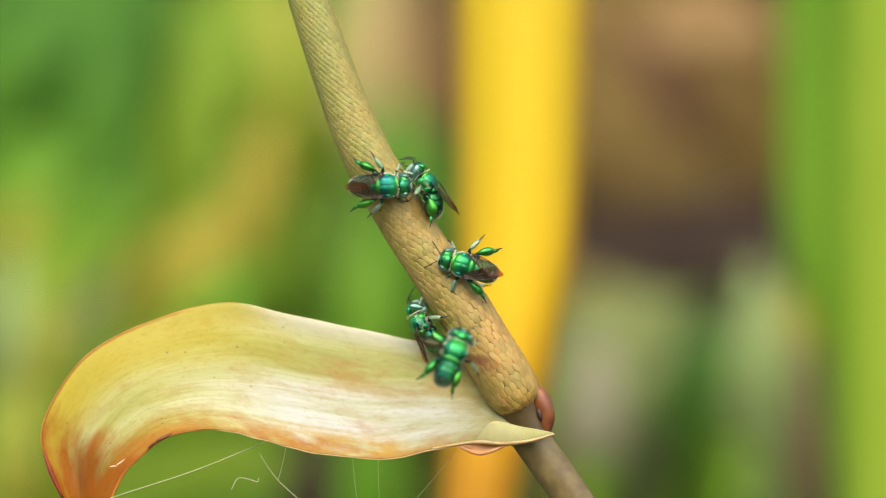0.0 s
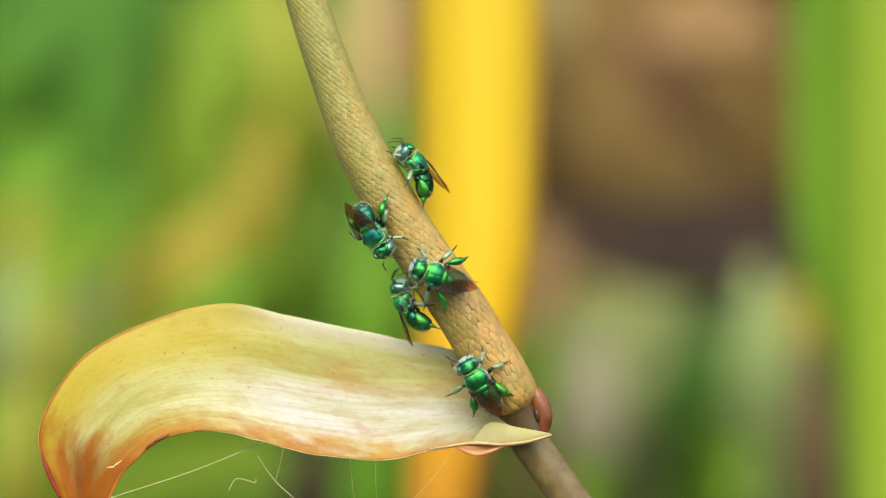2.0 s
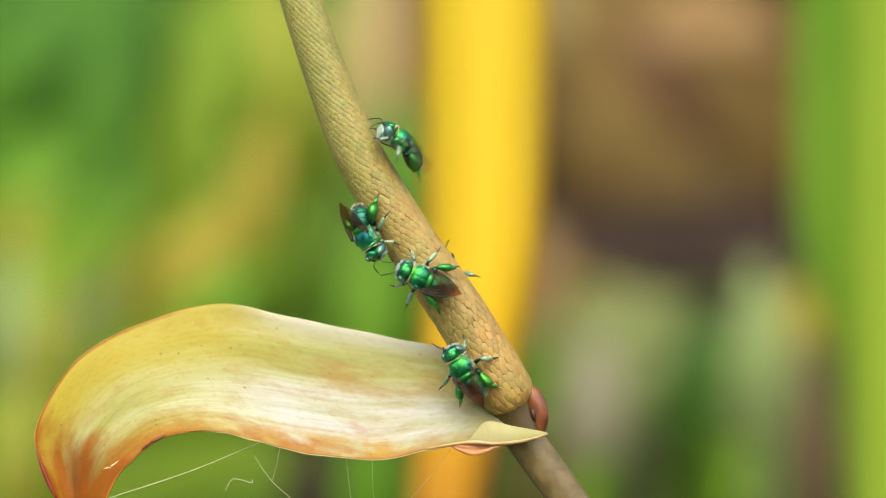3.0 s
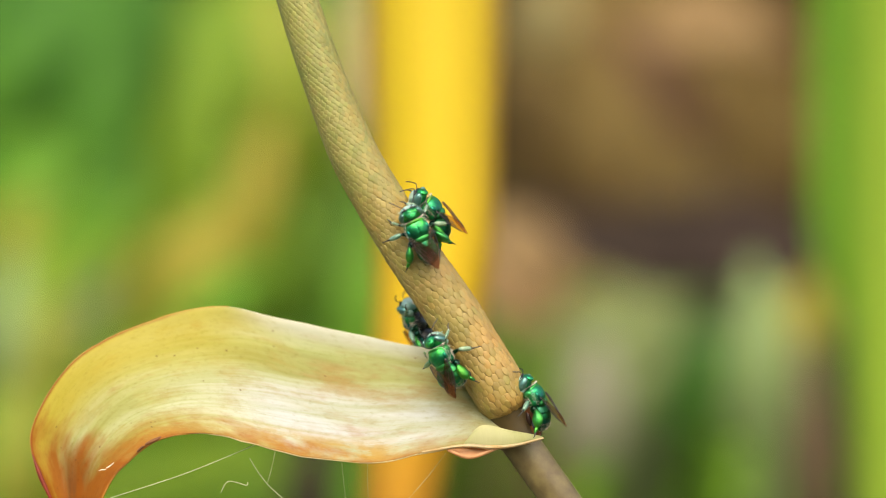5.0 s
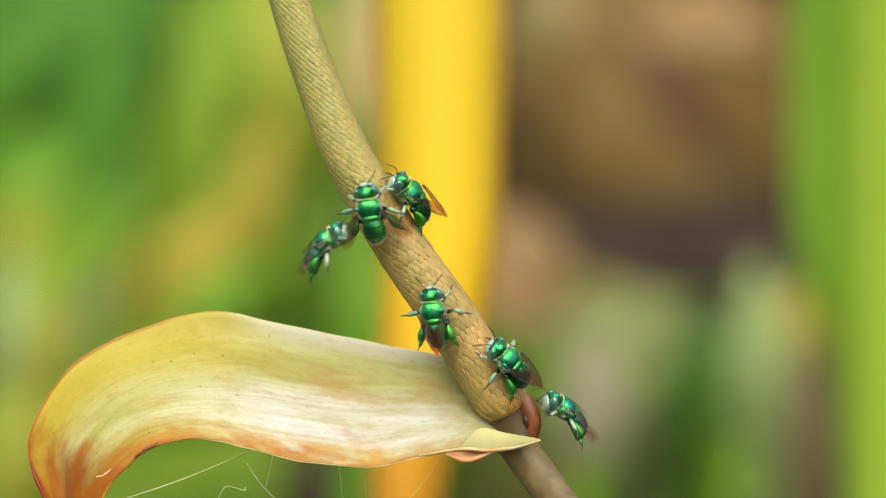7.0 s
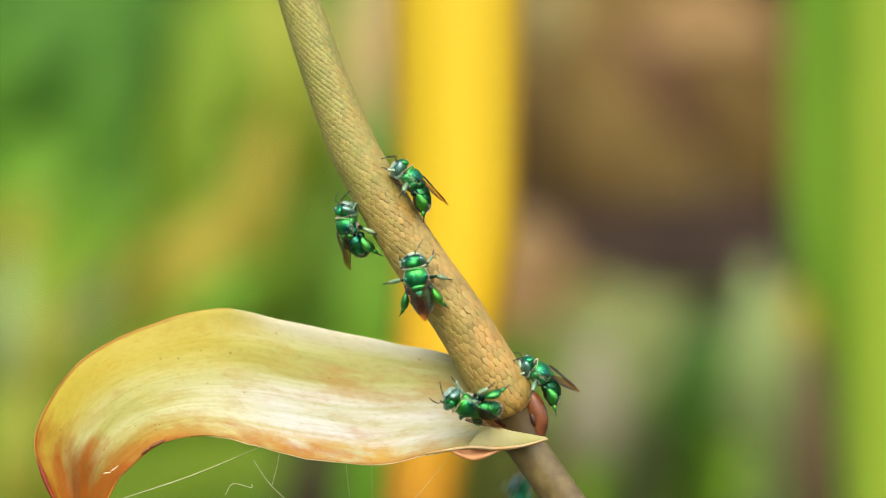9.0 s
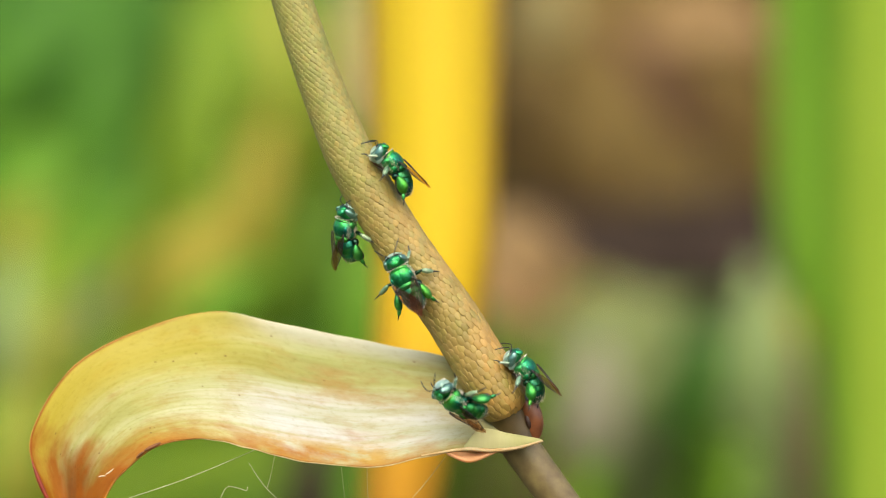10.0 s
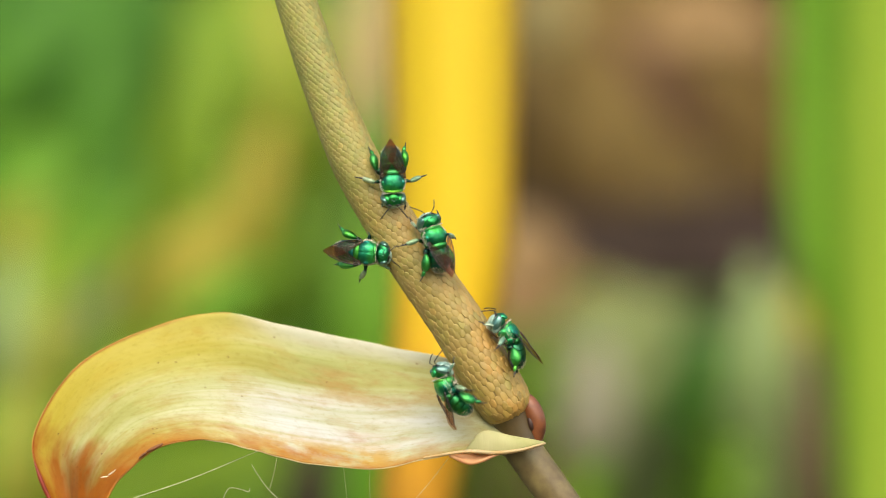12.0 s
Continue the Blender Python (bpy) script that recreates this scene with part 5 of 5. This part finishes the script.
# seconds, head across and down, tail across and down, the way its back faces (degrees: 0 to the viewer, 90 right, -90 left; UP in flight), depth in mm or None on the spike
TRACKS = (
    # top right
    [(0, 735, 286, 794, 388, 78, None), (0.5, 722, 292, 788, 380, 82, None), (1, 709, 286, 774, 368, 82, None), (1.5, 703, 263, 771, 350, 82, None),
     (2, 714, 254, 778, 350, 82, None), (2.5, 679, 246, 746, 342, 82, None), (2.8, 696, 252, 754, 345, 82, None), (2.9, 691, 240, 751, 330, 70, 0),
     (3.0, 682, 222, 758, 290, UP, -4), (3.1, 728, 232, 804, 268, UP, -6), (3.2, 730, 246, 804, 280, UP, -8), (3.6, 836, 170, 936, 220, UP, -20), (4.1, 856, 240, 946, 300, UP, -10),
     (4.5, 741, 310, 816, 385, 70, -1), (4.8, 723, 343, 796, 428, 76, None), (5.0, 738, 336, 809, 422, 76, None), (5.5, 719, 330, 794, 410, 82, None),
     (6, 728, 326, 798, 410, 82, None), (6.5, 720, 320, 791, 405, 82, None), (7, 706, 314, 771, 388, 76, None), (7.2, 694, 318, 781, 355, 45, None), (8.0, 696, 305, 781, 365, 76, None),
     (8.8, 696, 290, 774, 376, 82, None), (9, 703, 282, 776, 374, 82, None), (9.5, 686, 268, 763, 358, 82, None), (10, 664, 250, 748, 348, 82, None),
     (10.5, 671, 262, 756, 338, 76, None), (10.8, 660, 285, 760, 308, 30, None), (11, 670, 306, 760, 284, 18, None), (11.25, 668, 335, 722, 255, 12, None),
     (11.5, 678, 360, 692, 248, 8, None), (12, 697, 367, 691, 250, 6, None)],
    # upper left, later behind the spike and off to the right
    [(0, 727, 328, 612, 330, 0, None), (0.5, 714, 346, 602, 344, -5, None), (1, 696, 397, 600, 340, -12, None), (1.5, 692, 428, 608, 342, -25, None), (2, 686, 457, 622, 354, -35, None),
     (2.5, 670, 473, 614, 366, -45, None), (3, 668, 461, 617, 357, -45, None), (3.2, 661, 464, 610, 364, -45, None), (3.7, 688, 525, 625, 435, -85, None), (4.1, 735, 575, 665, 500, -140, 9),
     (4.45, 725, 590, 760, 560, -150, 10), (4.8, 706, 536, 760, 634, -125, 8), (5, 711, 531, 767, 629, -125, 8), (5.5, 697, 531, 753, 628, -125, 8), (5.7, 715, 528, 755, 620, -120, 7), (5.8, 712, 510, 690, 600, UP, 3),
     (5.9, 715, 525, 635, 590, UP, 0), (6, 690, 518, 612, 590, UP, 0), (6.1, 650, 512, 570, 578, UP, 0), (6.2, 670, 515, 590, 582, UP, 0), (6.3, 712, 535, 632, 598, UP, 8), (6.4, 765, 615, 690, 670, UP, 18),
     (6.6, 800, 690, 830, 750, UP, 26), (6.75, 900, 745, 960, 800, UP, 22), (6.9, 975, 690, 1055, 745, UP, 2), (7, 972, 698, 1052, 762, UP, 0), (7.2, 984, 752, 1072, 800, UP, 0), (7.7, 1060, 770, 1150, 810, UP, 4),
     (8.3, 1000, 700, 1075, 770, UP, 2), (8.8, 950, 690, 1000, 792, 70, 1), (8.9, 945, 735, 985, 835, 70, 0), (9, 925, 846, 915, 960, 40, 8), (9.15, 850, 990, 880, 1090, UP, 4), (9.6, 700, 1150, 760, 1240, UP, 0),
     (12, 640, 1200, 720, 1270, UP, 0)],
    # middle of the spike
    [(0, 777, 456, 888, 490, 12, None), (0.5, 764, 492, 874, 490, 8, None), (1, 751, 518, 860, 498, 5, None), (1.5, 741, 500, 850, 497, 0, None), (2, 731, 473, 834, 510, 0, None),
     (2.5, 700, 468, 803, 520, 0, None), (3, 705, 474, 810, 520, 0, None), (3.2, 695, 478, 800, 522, 0, None), (4, 700, 410, 775, 490, 0, None), (4.8, 713, 376, 764, 478, 5, None), (5, 721, 368, 770, 472, 5, None),
     (5.5, 680, 373, 714, 480, -5, None), (6, 682, 350, 710, 465, -5, None), (6.5, 682, 326, 698, 437, 0, None), (6.9, 668, 325, 682, 437, -5, None), (7, 645, 328, 668, 440, -10, -9), (7.2, 622, 345, 692, 458, 0, -14),
     (7.6, 560, 330, 640, 400, UP, -40), (8.1, 690, 560, 780, 610, UP, -35), (8.5, 775, 690, 880, 730, UP, -12), (8.8, 785, 710, 897, 744, (-0.3, -0.75, -0.6), -8), (9, 788, 706, 893, 742, (-0.3, -0.75, -0.6), -8),
     (9.5, 783, 711, 893, 744, (-0.3, -0.75, -0.6), -8), (10, 772, 690, 860, 748, (-0.6, -0.6, -0.5), -8), (10.5, 777, 682, 842, 750, (-0.75, -0.5, -0.3), -8), (11, 764, 658, 828, 753, -65, -7),
     (11.5, 765, 651, 817, 756, -68, -7), (12, 767, 644, 822, 754, -68, -7)],
    # lower left edge, then off and back
    [(0, 724, 538, 775, 636, -82, None), (0.5, 720, 530, 768, 636, -82, None), (1, 712, 518, 752, 630, -82, None), (1.5, 698, 498, 746, 606, -82, None), (2, 694, 495, 748, 606, -82, None),
     (2.35, 690, 488, 742, 600, -82, None), (2.5, 682, 488, 640, 594, -75, -2), (2.6, 600, 600, 535, 695, UP, -12), (2.7, 360, 820, 280, 900, UP, -14), (2.8, 100, 1010, 10, 1060, UP, -14), (3.1, -300, 1050, -390, 1100, UP, -16), (3.7, -420, 200, -330, 140, UP, -18), (4.2, 300, -330, 390, -360, UP, -18),
     (4.5, 640, -60, 590, 10, UP, -18), (4.65, 560, 250, 480, 310, UP, -16), (4.8, 352, 420, 262, 468, UP, -12), (4.9, 110, 530, 20, 585, UP, -12), (5.0, -120, 640, -210, 690, UP, -12), (5.55, -150, 650, -250, 690, UP, -10), (5.7, 110, 615, 20, 668, UP, -10),
     (5.8, 365, 568, 275, 622, UP, -10), (5.9, 412, 522, 322, 576, UP, -8), (6, 318, 520, 228, 576, UP, -8), (6.1, 198, 515, 108, 568, UP, -8), (6.2, 195, 520, 105, 574, UP, -8), (6.3, 280, 544, 190, 600, UP, -8),
     (6.4, 362, 532, 272, 592, UP, -8), (6.5, 452, 510, 352, 582, UP, -8), (6.6, 522, 484, 428, 548, UP, -8), (6.7, 575, 452, 482, 518, UP, -8), (6.8, 595, 430, 508, 508, UP, -8), (6.9, 595, 418, 510, 500, UP, -6),
     (7, 604, 398, 526, 472, UP, -6), (7.2, 588, 378, 635, 466, -40, -3), (7.6, 590, 372, 632, 470, -68, None), (8.8, 590, 370, 632, 476, -62, None), (9, 602, 360, 634, 470, -60, None),
     (9.5, 596, 360, 622, 470, -60, None), (10, 610, 364, 608, 474, -55, None), (10.5, 670, 418, 584, 474, -30, None), (11, 688, 448, 578, 452, -22, None), (11.5, 687, 422, 582, 458, -22, None), (12, 690, 450, 582, 442, -22, None)],
    # lower end of the spike, climbing later
    [(0, 820, 588, 778, 684, 0, -16), (0.2, 818, 618, 790, 702, 0, -14), (0.4, 858, 632, 862, 722, 0, -10), (0.5, 862, 636, 866, 726, 0, None), (0.6, 880, 630, 892, 730, 0, None), (0.8, 884, 628, 900, 736, 0, None),
     (1, 862, 626, 896, 738, 0, None), (1.5, 847, 636, 893, 732, -5, None), (2, 821, 638, 883, 730, -10, None), (2.5, 792, 620, 858, 718, -20, None), (3, 792, 613, 858, 714, -20, None), (3.2, 785, 618, 853, 714, -20, None),
     (4, 768, 605, 830, 708, -32, None), (4.8, 751, 590, 810, 708, -42, None), (5, 756, 588, 817, 702, -42, None), (5.5, 737, 580, 802, 694, -45, None), (6, 739, 558, 800, 670, -40, None), (6.5, 742, 538, 788, 654, -35, None),
     (7, 760, 506, 777, 628, -15, None), (7.2, 783, 490, 791, 614, 0, None), (8.2, 770, 470, 785, 592, 0, None), (8.7, 700, 452, 735, 570, -10, -16), (8.8, 717, 456, 757, 582, -10, -12), (8.9, 724, 450, 752, 565, -8, None), (9, 728, 450, 753, 564, -8, None),
     (9.5, 714, 450, 752, 564, -10, None), (10, 691, 450, 747, 558, -10, None), (10.5, 721, 428, 757, 540, -5, None), (11, 738, 398, 778, 510, 8, None), (11.5, 739, 390, 783, 502, 16, None), (12, 756, 376, 790, 492, 26, None)],
    # behind the spike, then on its lower right edge
    [(0, 800, 470, 822, 582, 178, None), (2.8, 772, 450, 800, 560, 172, None), (3.0, 778, 448, 810, 552, 170, None), (3.2, 782, 452, 818, 556, 168, None), (4.0, 865, 560, 915, 665, 110, None), (4.8, 911, 664, 975, 764, 76, None), (5, 924, 660, 985, 764, 76, None),
     (5.5, 911, 648, 973, 756, 76, None), (6, 911, 626, 977, 722, 76, None), (6.5, 896, 604, 959, 706, 76, None), (7, 873, 608, 945, 686, 42, None), (7.2, 874, 614, 951, 688, 42, None), (7.9, 887, 630, 987, 670, UP, -4),
     (8.4, 957, 580, 1062, 620, UP, -8), (8.8, 912, 638, 1025, 672, UP, -3), (9, 925, 632, 1010, 706, (0.75, -0.3, 0.6, 1.3), 0), (9.1, 919, 634, 1006, 712, 70, None), (9.5, 908, 638, 992, 722, 76, None), (10, 904, 616, 977, 712, 76, None),
     (10.5, 901, 600, 975, 702, 76, None), (11, 891, 577, 957, 684, 82, None), (11.5, 876, 564, 943, 668, 82, None), (12, 876, 550, 944, 656, 82, None)],
)
FLIGHTS = (((2.85, 4.6),), ((5.75, 8.7), (8.85, 12.0)), ((6.95, 8.6),), ((2.4, 7.3),), ((0.0, 0.45), (8.65, 8.85)), ((7.6, 8.87),))


def bee_pose(row):
    t, hx, hy, tx, ty, face, depth = row
    head, tail = at(hx, hy), at(tx, ty)
    way = head - tail
    short = min(1.0, way.length / 0.0117)
    mid = (head + tail) / 2
    if face == UP:
        back = Vector((0, -0.35, 1))
    elif isinstance(face, tuple):
        back = Vector(face[:3])
    else:
        back = Vector((math.sin(radians(face)), -math.cos(radians(face)), 0))
    if depth is None:
        # rest on the spike: a body's height off its skin
        m = sway_pose(t)
        near = min(((m @ p, r) for p, r in zip(AXIS, RAD)), key=lambda q: (q[0] - mid).length)
        reach = near[1] + 0.0031
        off = (near[0] - mid).length
        y = -math.sqrt(max(0.0, reach * reach - off * off))
        if abs(face if not isinstance(face, tuple) else 0) > 100:
            y = -y
    else:
        y = depth * MM
    # a shortened view leans the head towards the spike
    way = way.normalized() * short + Vector((0, 1, 0)) * math.sqrt(max(0.0, 1 - short * short)) * (0.7 if t < 0.7 else -0.6)
    way.normalize()
    back = (back - way * back.dot(way)).normalized()
    right = way.cross(back)
    rot = Matrix((right, way, back)).transposed().to_4x4()
    k = 1 + y / DIST
    c = Vector((mid.x * k, y, EYE_Z + (mid.z - EYE_Z) * k))
    return Matrix.Translation(c) @ rot @ Matrix.Translation((0, 0.00018, 0))


# sideways sway of the tall leaves behind: seconds and plan units
YELLOW_SWAY = [(0, 58), (0.2, 32), (0.5, 18), (0.7, -28), (1.0, -44), (1.2, -22), (1.5, 4), (1.7, 8), (2.0, -12), (2.2, -39), (2.5, -49), (2.7, 4), (3.0, -2), (3.2, -35), (4.0, -75), (4.8, -106), (5.0, -85), (5.5, -84),
               (6.0, -111), (6.2, -82), (6.5, -54), (7.0, -77), (7.2, -54), (8.0, -60), (8.8, -80), (9.0, -47), (9.5, -48), (9.7, -50), (10.0, -86), (10.2, -84), (10.5, -63), (11.0, -102), (11.2, -94), (11.5, -74), (12.0, -54)]
RIGHT_SWAY = [(0, -6), (0.2, -3), (0.5, 22), (0.7, 39), (1.0, 14), (1.2, 16), (1.5, 44), (1.7, 41), (2.0, 12), (2.2, -3), (2.5, 14), (2.7, 45), (3.0, 19), (3.2, -9), (4.0, 5), (4.8, 20), (5.0, 42), (5.5, -32),
              (6.0, -14), (6.2, -12), (6.5, -27), (7.0, 10), (7.2, -2), (8.0, -2), (8.8, 0), (9.0, 8), (9.5, -22), (9.7, -27), (10.0, -20), (10.2, -7), (10.5, -28), (11.0, -12), (11.2, -5), (11.5, -18), (12.0, 1)]


def leaf_rows(leaf, sway, depth):
    o = leaf.matrix_world.translation.copy()
    k = U * (1 + depth / DIST)
    return [(t, Matrix.Translation(o) @ pose(0, 0, 0, 0, math.degrees(math.atan2(d * k, EYE_Z)), 0)) for t, d in sway]


def motions():
    flower = [(r[0], sway_pose(r[0])) for r in SWAY]
    walk(FLOWER, flower)
    walk(WEB, flower)
    walk(YELLOW, leaf_rows(YELLOW, YELLOW_SWAY, 0.16))
    walk(RIGHT, leaf_rows(RIGHT, RIGHT_SWAY, 0.5))
    walk(RIGHT2, leaf_rows(RIGHT2, [(t, d * 0.4) for t, d in RIGHT_SWAY], 0.44))
    for number, (bee, rows) in enumerate(zip(BEES, TRACKS)):
        poses = [(r[0], bee_pose(r)) for r in rows]
        walk(bee, poses)
        for name, pivot, most, least in (("abdomen", WAIST, 26, 7), ("head", NECK, -20, -4)):
            piece = next(c for c in bee.children if c.name.startswith(name))
            keys = []
            for r in rows:
                side_on = abs(math.sin(radians(r[5]))) if isinstance(r[5], (int, float)) else (0.9 if r[5] == UP else (r[5] + (0.6,))[3])
                keys.append((r[0], Matrix.Translation(pivot) @ pose(0, 0, 0, least + (most - least) * side_on, 0, 0) @ Matrix.Translation(-pivot)))
            walk(piece, keys)
        wings = sorted((c for c in bee.children if c.name.startswith("wing")), key=lambda c: c.name)
        for sx, wing in zip((-1, 1), wings):
            keys = [(0.0, wing_pose(sx, 0, 0))]
            for a, b in FLIGHTS[number]:
                if a > 0.1:
                    keys.append((a - 0.1, wing_pose(sx, 0, 0)))
                else:
                    keys = []
                f0, f1 = round(a * 30), round(b * 30)
                for f in range(f0, f1 + 1):
                    keys.append((f / 30, wing_pose(sx, 0.9 + 0.36 * math.sin((f + 0.5) * math.pi / 2), 10 + 50 * math.cos((f + 0.5) * math.pi / 2))))
                if b < 11.8:
                    keys.append((b + 0.1, wing_pose(sx, 0, 0)))
            keys.append((12.0, wing_pose(sx, 0, 0))) if keys[-1][0] < 12.0 else None
            walk(wing, keys)
        legs = sorted((c for c in bee.children if "_leg" in c.name), key=lambda c: c.name)
        for k, leg in enumerate(legs):
            o = leg.matrix_basis.translation.copy()
            lift, fold = random.uniform(-14, 14), random.uniform(-17, 17)
            rows = []
            for i in range(31):
                t = i * 0.4
                swing = 9 * math.sin(2.6 * t + 2.1 * k + number) + 5 * math.sin(7.3 * t + k * 1.3)
                rows.append((t, Matrix.Translation(o) @ pose(0, 0, 0, 0, lift, fold + swing)))
            walk(leg, rows)


motions()
